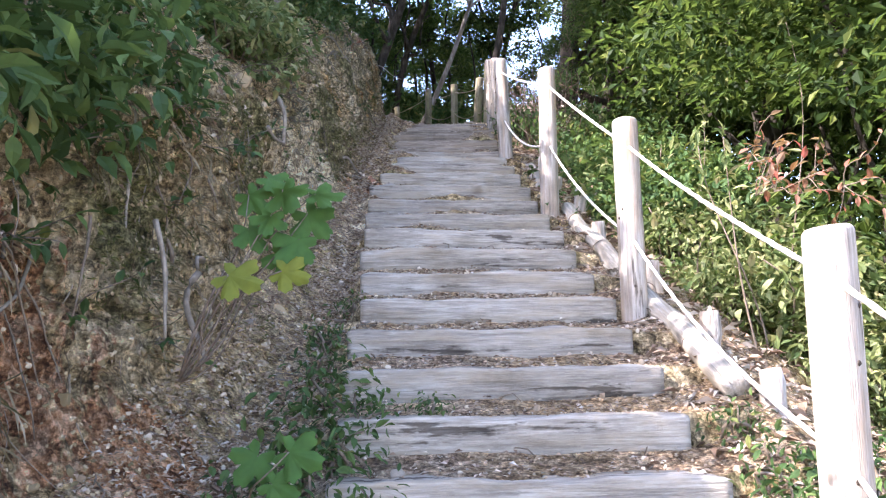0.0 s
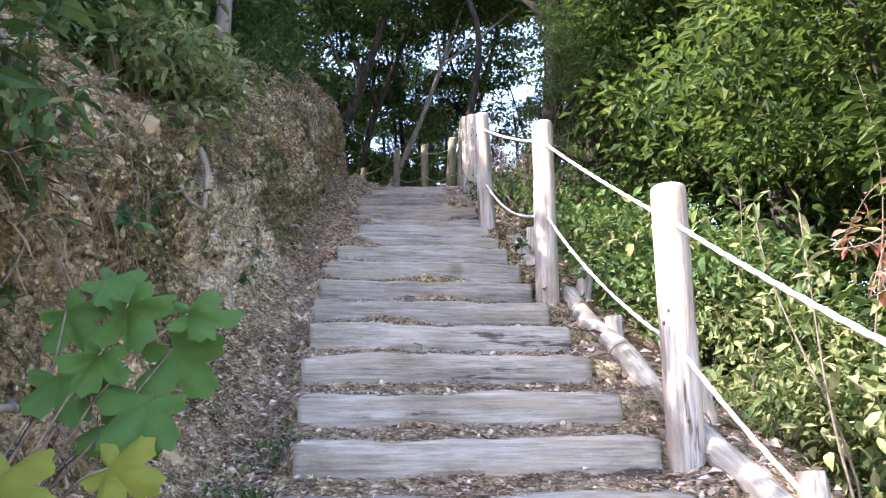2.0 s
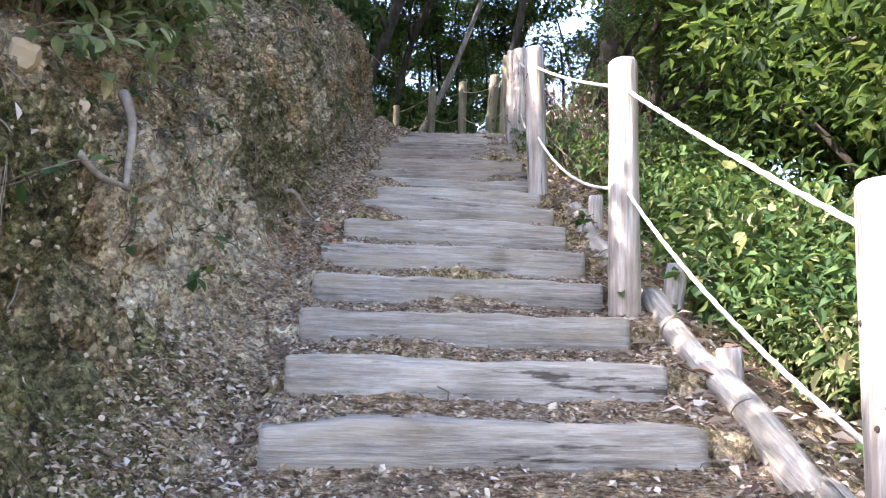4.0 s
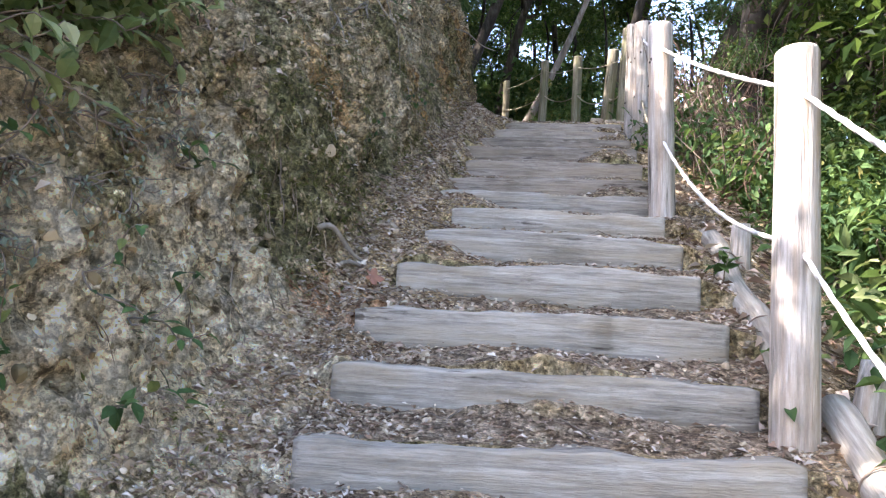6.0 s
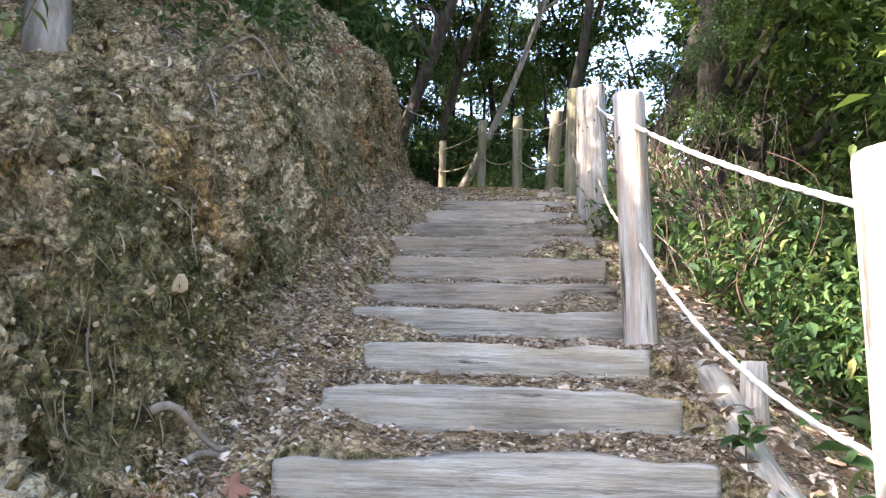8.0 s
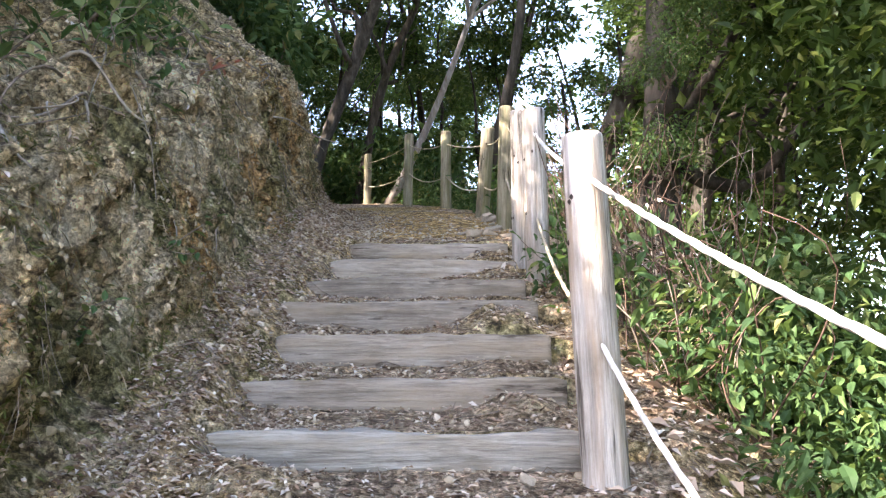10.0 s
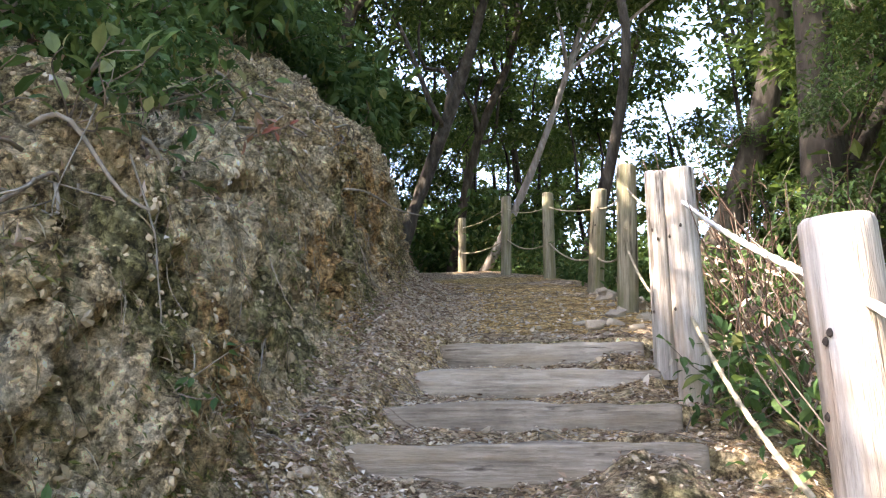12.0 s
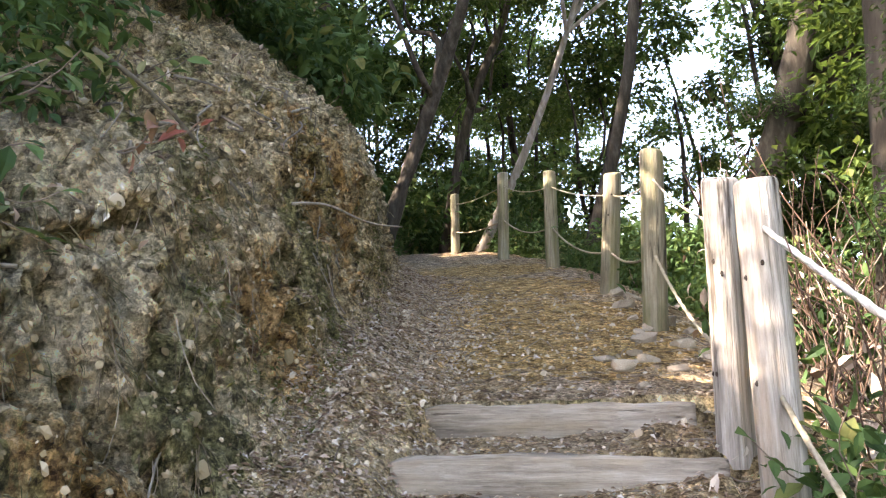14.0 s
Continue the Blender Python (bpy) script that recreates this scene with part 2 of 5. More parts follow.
EARTH = soil_material()
TIMBER = wood_material("weathered_timber", (0.19, 0.172, 0.142), (0.415, 0.388, 0.33), (0.335, 0.29, 0.215))
DIRTY = wood_material("dirty_timber", (0.15, 0.125, 0.095), (0.34, 0.295, 0.235), (0.29, 0.235, 0.165))
POST = wood_material("weathered_post", (0.19, 0.17, 0.145), (0.52, 0.485, 0.43), (0.40, 0.31, 0.225), along="z")
# mossy wood, with the far posts' shade also put into its darker tones
SHADED_MOSSPOST = wood_material("shaded_mossy_post", (0.10, 0.09, 0.055), (0.28, 0.25, 0.175), (0.17, 0.165, 0.075), along="z")
ROPE = plain_material("white_rope", [(0.3, (0.55, 0.53, 0.48)), (0.7, (0.78, 0.76, 0.72))], 60)
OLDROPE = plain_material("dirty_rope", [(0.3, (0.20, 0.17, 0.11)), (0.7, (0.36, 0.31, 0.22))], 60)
BARK = plain_material("dark_bark", [(0.3, (0.018, 0.015, 0.011)), (0.5, (0.045, 0.038, 0.028)), (0.72, (0.10, 0.088, 0.068))], 14, 0.95, 0.8, (1, 1, 0.25), 0.02)
PALEBARK = plain_material("pale_bark", [(0.3, (0.10, 0.085, 0.065)), (0.5, (0.24, 0.21, 0.17)), (0.72, (0.40, 0.37, 0.32))], 14, 0.95, 0.8, (1, 1, 0.25), 0.02)
TWIG = plain_material("dry_twig", [(0.3, (0.085, 0.065, 0.045)), (0.7, (0.24, 0.195, 0.15))], 30)
ROOT = plain_material("grey_root", [(0.3, (0.15, 0.125, 0.09)), (0.7, (0.33, 0.295, 0.24))], 30)
BRIAR = plain_material("briar_twig", [(0.3, (0.05, 0.03, 0.02)), (0.7, (0.15, 0.095, 0.065))], 30)
KNOT = plain_material("dark_knot", [(0.3, (0.03, 0.025, 0.02)), (0.7, (0.08, 0.06, 0.045))], 50)
STONE = plain_material("pale_stone", [(0.3, (0.19, 0.15, 0.10)), (0.5, (0.33, 0.275, 0.20)), (0.72, (0.46, 0.40, 0.32))], 18, 0.9, 0.5)
CRUST = island_material("bank_crust", [(0.0, (0.13, 0.105, 0.052)), (0.4, (0.26, 0.20, 0.112)), (0.8, (0.39, 0.315, 0.195)), (1.0, (0.52, 0.44, 0.31))], 0.95)
WIRE = plain_material("rusty_wire", [(0.3, (0.10, 0.07, 0.05)), (0.7, (0.22, 0.17, 0.13))], 60, 0.6)
LEAF_TREE = leaf_material("tree_leaf", [(0.0, (0.012, 0.024, 0.009)), (0.5, (0.036, 0.068, 0.019)), (0.85, (0.068, 0.112, 0.030)), (1.0, (0.16, 0.18, 0.048))], 0.45, 0.40)
LEAF_BUSH = leaf_material("bush_leaf", [(0.0, (0.05, 0.085, 0.03)), (0.45, (0.155, 0.195, 0.075)), (0.8, (0.27, 0.30, 0.135)), (1.0, (0.38, 0.34, 0.18))], 0.38, 0.42)
LEAF_GREY = leaf_material("grey_herb_leaf", [(0.0, (0.10, 0.125, 0.085)), (0.6, (0.19, 0.22, 0.16)), (1.0, (0.29, 0.32, 0.25))], 0.2, 0.6)
LEAF_PLANT = leaf_material("plant_leaf", [(0.0, (0.028, 0.060, 0.022)), (0.5, (0.055, 0.105, 0.036)), (0.9, (0.10, 0.16, 0.05)), (1.0, (0.19, 0.18, 0.06))], 0.3)
LEAF_LOBED = leaf_material("lobed_leaf", [(0.0, (0.04, 0.10, 0.028)), (0.6, (0.06, 0.135, 0.032)), (1.0, (0.09, 0.16, 0.03))], 0.35)
LEAF_YELLOW = leaf_material("yellowing_leaf", [(0.0, (0.15, 0.19, 0.03)), (1.0, (0.21, 0.22, 0.035))], 0.35)
LEAF_RED = leaf_material("red_leaf", [(0.0, (0.26, 0.07, 0.05)), (0.6, (0.34, 0.17, 0.12)), (1.0, (0.38, 0.24, 0.17))], 0.35)
LITTER = island_material("leaf_litter", [(0.0, (0.10, 0.062, 0.04)), (0.3, (0.24, 0.165, 0.112)), (0.6, (0.40, 0.31, 0.23)), (0.85, (0.50, 0.425, 0.34)), (1.0, (0.58, 0.53, 0.45))])
GRIT = island_material("grit", [(0.0, (0.16, 0.115, 0.07)), (0.5, (0.38, 0.30, 0.20)), (1.0, (0.62, 0.54, 0.41))])
MOSS = leaf_material("moss_blade", [(0.0, (0.055, 0.065, 0.016)), (0.6, (0.105, 0.11, 0.028)), (1.0, (0.17, 0.155, 0.055))], 0.2)
GRASS = leaf_material("dry_grass", [(0.0, (0.07, 0.075, 0.03)), (0.35, (0.15, 0.12, 0.065)), (0.7, (0.25, 0.20, 0.125)), (1.0, (0.38, 0.33, 0.24))], 0.2)


# ---- small tools ----
def mesh_object(name, verts, faces, material, parent=None, label="", smooth=False):
    me = bpy.data.meshes.new(name)
    me.from_pydata([tuple(v) for v in verts], [], [tuple(f) for f in faces])
    me.materials.append(material)
    if smooth:
        me.polygons.foreach_set("use_smooth", [True] * len(me.polygons))
    me.update()
    ob = new(name, me)
    if parent is not None:
        ob.parent = parent
    if label:
        tagged(ob, label)
    return ob


def empty(name, m=None):
    ob = new(name)
    ob.empty_display_size = 0.1
    if m is not None:
        ob.matrix_world = m
    return ob


def tube(pts, radii, sides=10, wob=0.0, seed=0, caps=True):
    """A bent, tapering rod through pts."""
    pts = [Vector(p) for p in pts]
    verts, faces = [], []
    ref = Vector((0.31, 0.17, 0.93))
    for i, p in enumerate(pts):
        d = (pts[min(i + 1, len(pts) - 1)] - pts[max(i - 1, 0)]).normalized()
        a = d.cross(ref)
        if a.length < 0.15:
            a = d.cross(Vector((1, 0, 0)))
        a.normalize()
        b = d.cross(a)
        for s in range(sides):
            t = 2 * math.pi * s / sides
            r = radii[i]
            if wob:
                r *= 1 + wob * noise.noise(Vector((math.cos(t) * 1.3 + seed * 7.1, math.sin(t) * 1.3, i * 0.35)))
            verts.append(p + (a * math.cos(t) + b * math.sin(t)) * r)
    for i in range(len(pts) - 1):
        for s in range(sides):
            q = (s + 1) % sides
            faces.append((i * sides + s, i * sides + q, (i + 1) * sides + q, (i + 1) * sides + s))
    if caps:
        faces.append(tuple(reversed(range(sides))))
        faces.append(tuple(range((len(pts) - 1) * sides, len(pts) * sides)))
    return verts, faces


def merge(chunks):
    verts, faces = [], []
    for v, f in chunks:
        o = len(verts)
        verts.extend(v)
        faces.extend(tuple(i + o for i in q) for q in f)
    return verts, faces


def lerp_table(table, y):
    ys = [r[0] for r in table]
    return [float(np.interp(y, ys, [r[k] for r in table])) for k in range(1, len(table[0]))]


def fbm(x, y, z, octaves=4):
    return noise.fractal(Vector((x, y, z)), 1.0, 2.0, octaves)


# ---- plan of the stair: left end, right end, height of the timber's top edge ----
STEPS = [
    (-0.20, 1.52, 1.10, 1.70, 1.235), (-0.22, 1.86, 1.06, 2.06, 1.410), (-0.26, 2.20, 1.05, 2.42, 1.585),
    (-0.29, 2.52, 0.99, 2.76, 1.755), (-0.28, 2.86, 0.98, 3.12, 1.920), (-0.33, 3.21, 0.92, 3.46, 2.085),
    (-0.39, 3.60, 0.87, 3.83, 2.265), (-0.42, 4.00, 0.84, 4.22, 2.440), (-0.467, 4.40, 0.79, 4.63, 2.612),
    (-0.505, 4.80, 0.735, 4.97, 2.785), (-0.532, 5.10, 0.71, 5.38, 2.965), (-0.50, 5.52, 0.65, 5.70, 3.149),
    (-0.48, 5.92, 0.62, 6.085, 3.323), (-0.44, 6.32, 0.565, 6.42, 3.475), (-0.60, 6.80, 0.55, 6.86, 3.640),
    (-0.65, 7.25, 0.53, 7.28, 3.800), (-0.60, 7.64, 0.514, 7.68, 3.974), (-0.677, 7.98, 0.49, 8.02, 4.140),
    (-0.622, 8.32, 0.46, 8.37, 4.285), (-0.58, 8.76, 0.436, 8.79, 4.442), (-0.537, 9.164, 0.408, 9.187, 4.600)]
# ground line under the walk: y, z
LINE = [(-3000, -60), (-300, -45), (-60, -21), (-10, -3.6), (-2.0, -0.25), (1.25, 1.06), (9.2, 4.60), (10.8, 4.98), (12.4, 5.40), (14.6, 5.95), (18, 6.75), (24, 7.7), (40, 7.0), (80, -2), (300, -45), (3000, -60)]
# foot of the cut bank and right edge of the path: y, x, x
EDGES = [(-3000, -0.8, 1.3), (-3, -1.0, 1.35), (1.2, -0.92, 1.2), (2.5, -0.82, 1.08), (4.2, -0.83, 0.82), (5.1, -0.78, 0.72), (5.7, -0.84, 0.66), (7.2, -0.90, 0.55), (8.2, -0.93, 0.48), (9.2, -1.0, 0.42), (10.4, -1.06, 0.50), (11.2, -1.15, 0.46), (12.4, -1.3, 0.3), (14.6, -1.9, -0.12), (17.3, -2.9, -0.9), (20, -4.2, -2.0), (26, -8, -5), (3000, -8, -5)]


def stair_y(x, k):
    xl, yl, xr, yr, z = STEPS[k]
    return yl + (yr - yl) * (x - xl) / (xr - xl)


def tread_height(x, y):
    """Height of the trodden ground: a level tread behind each timber."""
    z = lerp_table(LINE, y)[0]
    if y < 1.25 or y > 9.9:
        return z
    best = None
    for k in range(len(STEPS)):
        ys = stair_y(x, k)
        if y > ys + 0.05:
            best = (k, ys)
    if best is None:
        return min(z, STEPS[0][4] - 0.13)
    k, ys = best
    if k == len(STEPS) - 1:
        return max(STEPS[k][4] - 0.02, z)
    run = max(0.1, stair_y(x, k + 1) - ys)
    f = min(1.0, max(0.0, (y - ys) / run))
    return STEPS[k][4] - 0.012 + 0.055 * f * f + 0.02 * f * noise.noise(Vector((x * 3, y * 1.5, 0)))


# burrows in the face of the bank: y, z, radius
BURROWS = [(4.83, 3.207, 0.06), (5.13, 3.164, 0.075), (4.76, 3.43, 0.07), (4.62, 2.86, 0.045), (5.0, 3.30, 0.045), (7.85, 4.62, 0.06), (6.9, 4.7, 0.05), (7.35, 4.35, 0.04)]
# heaps of soil and litter on the treads: x, y, radius, height
HEAPS = [(0.32, 7.90, 0.17, 0.11), (0.36, 8.66, 0.16, 0.08), (0.30, 9.05, 0.14, 0.07), (0.36, 7.20, 0.14, 0.07), (-0.42, 6.55, 0.16, 0.09), (-0.45, 5.75, 0.18, 0.09), (-0.05, 4.32, 0.2, 0.05), (0.1, 5.0, 0.22, 0.05)]
PROFILE_LEFT = [(-3000, 2.0), (-300, 30.0), (-60, 26.0), (-25, 15.0), (-12, 8.6), (-5, 4.7), (-2.6, 3.05), (-1.5, 2.15), (-0.95, 1.60), (-0.48, 1.24), (-0.27, 1.08), (-0.19, 0.96), (-0.13, 0.80), (-0.09, 0.60), (-0.05, 0.42), (-0.015, 0.27), (0.02, 0.18), (0.08, 0.125), (0.16, 0.08)]
PROFILE_RIGHT = [(0.0, 0.0), (0.12, -0.02), (0.28, -0.05), (0.5, -0.16), (0.9, -0.42), (1.6, -0.95), (3.0, -2.0), (6.0, -4.0), (14, -8.5), (40, -20), (300, -45), (3000, -60)]


def ground_point(y, side, u):
    """A point of the ground at station y. side L: offset u from the bank's foot; M: 0 to 1 across the path; R: offset from its right edge."""
    xl, xr = lerp_table(EDGES, y)
    zl = lerp_table(LINE, y)[0]
    if side == "L":
        off, h = u
        rise = float(np.interp(y, [-300, -4, 1.0, 2.5, 4.5, 6.0, 8.0, 10, 14, 20, 60], [0.3, 1.1, 1.35, 1.30, 1.06, 1.02, 1.05, 1.17, 1.18, 0.95, 0.3]))
        x, z = xl + off, h * rise
        near = off > -2.6 and -1 < y < 14
        face = max(0.0, min(1.0, (h - 0.06) / 0.25)) if off > -6 else 0.3
        g = fbm(x * 0.6, y * 1.6, z * 0.9 + zl * 0.5, 3)
        g2 = fbm(y * 7, (z + zl) * 4.2, 3.3, 4)
        g3 = noise.noise(Vector((y * 2.3, (z + zl) * 1.1, 9.0)))
        pit = max(0.0, noise.noise(Vector((y * 8, (z + zl) * 7, 2.0))) - 0.40)
        rough = 0.0
        if near:
            zz = z + zl
            sway = 0.25 * noise.noise(Vector((y * 4, zz * 4, 6.0)))
            rough = 0.040 * abs(fbm(y * 9, zz * 7, 7.0, 3)) + 0.018 * noise.noise(Vector((y * 24, zz * 20, 1.0))) + 0.008 * noise.noise(Vector((y * 52, zz * 44, 3.0)))
            rough += 0.050 * (0.42 - noise.voronoi(Vector((y * 7 + sway, zz * 5.5 + sway, x * 3)))[0][0]) + 0.036 * (0.4 - noise.voronoi(Vector((y * 20 + sway, zz * 17, x * 9)))[0][0])
            rough -= 0.09 * max(0.0, 0.10 - abs(noise.noise(Vector((y * 3.4 + sway, zz * 1.1, 11.0))))) / 0.10
            rough -= 0.05 * max(0.0, 0.09 - abs(noise.noise(Vector((y * 5.5, zz * 5.0 + sway, 21.0))))) / 0.09
            for hy, hz, hr in BURROWS:
                d = math.hypot(y - hy, (zz - hz) * 1.3) / hr
                if d < 1:
                    rough -= 0.20 * min(1.0, 1.6 * (1 - d * d))
        x += face * (0.10 * g + 0.05 * g2 + 0.06 * g3 - 0.36 * pit + rough - 0.02)
        z += face * 0.05 * g2 + 0.02 * fbm(x * 9, y * 9, 1.0, 3) + ((0.12 * g + 0.6 * rough) if h > 1.0 else 0)
        return (x, y, zl + z)
    if side == "M":
        x = xl + 0.16 + (xr - xl - 0.16) * u
        z = tread_height(x, y)
        if 1.0 < y < 9.8:
            ends = np.interp(y, [s[1] for s in STEPS], [s[0] for s in STEPS])
            spill = float(np.interp(y, [3.5, 5.0, 5.8, 9.2], [0.02, 0.03, 0.09, 0.06])) * (1 + 0.7 * noise.noise(Vector((y * 3.1, 4.0, 0))))
            lift = float(np.interp(y, [3.5, 5.0, 5.8, 9.2], [-0.035, 0.0, 0.06, 0.05]))
            w = min(1.0, max(0.0, (ends + spill - x) / (0.10 + 0.3 * max(0.0, spill))))
            w = w * w * (3 - 2 * w)
            z = z * (1 - w) + (zl + lift) * w
        bank = max(0.0, (xl + 0.42 - x) / 0.26)
        z += float(np.interp(y, [4.0, 5.5], [0.115, 0.15])) * min(1.0, bank) ** 2
        for hx, hy, hr, hh in HEAPS:
            d = ((x - hx) ** 2 + (y - hy) ** 2) / (hr * hr)
            if d < 4:
                z += hh * math.exp(-d) * (1 + 0.5 * noise.noise(Vector((x * 14, y * 14, 3.0))))
        z += 0.012 * fbm(x * 9, y * 9, 1.0, 3)
        return (x, y, z)
    off, h = u
    x = xr + off
    n1 = fbm(x * 1.2, y * 1.2, 4.0, 4) * min(1.0, off / 1.2) * 0.16
    zt = tread_height(xr, y)
    f = min(1.0, off / 0.25)
    return (x, y, zt * (1 - f) + zl * f + h + n1 + 0.012 * fbm(x * 9, y * 9, 1.0, 3))


def refine(profile, near, step):
    """Adds points to a profile where it is close to the walk."""
    out = []
    for (a, ha), (b, hb) in zip(profile, profile[1:]):
        out.append((a, ha))
        length = math.hypot(b - a, hb - ha)
        if -near <= a and b <= near:
            parts = max(1, int(length / step))
            for i in range(1, parts):
                f = i / parts
                out.append((a + (b - a) * f, ha + (hb - ha) * f))
    out.append(profile[-1])
    return out


def build_ground():
    left, right = refine(PROFILE_LEFT, 2.7, 0.021), refine(PROFILE_RIGHT, 3.1, 0.08)
    rows = [-3000, -300, -60, -25, -12, -8, -5, -3] + [-2 + 0.1 * i for i in range(26)] + [0.6 + 0.021 * i for i in range(458)]
    y = rows[-1]
    while y < 26:
        y += 0.06 + 0.012 * max(0.0, y - 11)
        rows.append(y)
    rows += [30, 40, 60, 80, 150, 300, 3000]
    verts, faces = [], []
    cols = [("L", p) for p in left] + [("M", i / 36) for i in range(1, 36)] + [("R", p) for p in right]
    for y in rows:
        for side, u in cols:
            verts.append(ground_point(y, side, u))
    w = len(cols)
    for r in range(len(rows) - 1):
        for c in range(w - 1):
            i = r * w + c
            faces.append((i, i + 1, i + w + 1, i + w))
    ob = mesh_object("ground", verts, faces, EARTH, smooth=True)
    return tagged(ob, "cut tan earth bank and brown trodden soil with leaf litter", "ground", kind="structure"), verts, w, rows, cols


ground, GV, GW, GROWS, GCOLS = build_ground()
GARR = np.array(GV).reshape(len(GROWS), GW, 3)
ML = [i for i, c in enumerate(GCOLS) if c[0] == "L"]
MM = [i for i, c in enumerate(GCOLS) if c[0] == "M"]
MR = [i for i, c in enumerate(GCOLS) if c[0] == "R"]


def ground_z(x, y):
    """Height of the ground at a place on or right of the path, or on top of the bank."""
    r = int(np.clip(np.searchsorted(GROWS, y), 1, len(GROWS) - 1))
    f = (y - GROWS[r - 1]) / (GROWS[r] - GROWS[r - 1])
    za = np.interp(x, np.maximum.accumulate(GARR[r - 1, :, 0]), GARR[r - 1, :, 2])
    zb = np.interp(x, np.maximum.accumulate(GARR[r, :, 0]), GARR[r, :, 2])
    return float(za * (1 - f) + zb * f)


# ---- timber steps ----
def timber_step(k):
    xl, yl, xr, yr, z = STEPS[k]
    rnd = random.Random(100 + k)
    length = math.hypot(xr - xl, yr - yl)
    hh, dd, n = rnd.uniform(0.155, 0.175), rnd.uniform(0.13, 0.15), 64
    ring = []
    for cx, cz, a0 in ((dd, hh, 0), (0, hh, 90), (0, 0, 180), (dd, 0, 270)):
        r = rnd.uniform(0.008, 0.016)
        ox, oz = (cx - r if cx else r), (cz - r if cz else r)
        for a in (a0 + 8, a0 + 45, a0 + 82):
            ring.append((ox + r * math.cos(radians(a)), oz + r * math.sin(radians(a))))
    verts, faces = [], []
    m = len(ring)
    for i in range(n + 1):
        s = i / n
        end = min(s, 1 - s) * length
        shrink = 1 - 0.10 * math.exp(-end / 0.02) - 0.05 * math.exp(-end / 0.12)
        sag = 0.004 * math.sin(s * 5 + k) + 0.005 * noise.noise(Vector((s * 4, k * 3.7, 0)))
        for j, (py, pz) in enumerate(ring):
            w = 0.011 * noise.noise(Vector((s * length * 7, py * 30, pz * 30 + k * 5)))
            w += 0.004 * noise.noise(Vector((s * length * 30, py * 40, pz * 60 + k * 5)))
            wear = -0.020 * max(0, noise.noise(Vector((s * length * 2.2, k * 2.1, 4)))) if pz > hh * 0.6 else 0
            verts.append((s * length, (py - dd / 2) * shrink + dd / 2 + w, (pz - hh / 2) * shrink - hh / 2 + w + sag + wear))
    for i in range(n):
        for j in range(m):
            q = (j + 1) % m
            faces.append((i * m + j, (i + 1) * m + j, (i + 1) * m + q, i * m + q))
    faces.append(tuple(range(m)))
    faces.append(tuple(reversed(range(n * m, n * m + m))))
    ob = mesh_object("timber_step", verts, faces, DIRTY if k > 14 else TIMBER, smooth=True)
    ob.matrix_world = Matrix.Translation((xl, yl, z)) @ Matrix.Rotation(math.atan2(yr - yl, xr - xl), 4, "Z")
    return tagged(ob, "soil-stained brown timber step half buried in litter" if k > 14 else "weathered grey squared timber step bedded in soil and litter", "timber step", "stair timbers")


for k in range(len(STEPS)):
    timber_step(k)

# ---- rope fence ----
# base x, y, z; top x, y, z; radius; mossy
POSTS = [
    (1.45, -0.80, -0.10, 1.45, -0.80, 1.05, 0.068, 0), (1.235, 1.16, 0.80, 1.21, 1.10, 1.945, 0.067, 0), (1.075, 3.16, 1.62, 1.055, 3.10, 2.83, 0.067, 0),
    (0.81, 4.88, 2.45, 0.83, 5.02, 3.80, 0.067, 0), (0.575, 6.73, 3.42, 0.53, 6.73, 4.52, 0.066, 0), (0.54, 8.58, 4.25, 0.525, 8.57, 5.215, 0.063, 0),
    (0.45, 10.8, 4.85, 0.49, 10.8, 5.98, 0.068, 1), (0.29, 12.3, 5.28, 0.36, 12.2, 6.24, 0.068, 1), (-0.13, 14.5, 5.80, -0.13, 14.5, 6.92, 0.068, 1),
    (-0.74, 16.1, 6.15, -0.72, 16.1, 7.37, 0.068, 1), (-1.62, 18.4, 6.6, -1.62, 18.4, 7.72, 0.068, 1)]


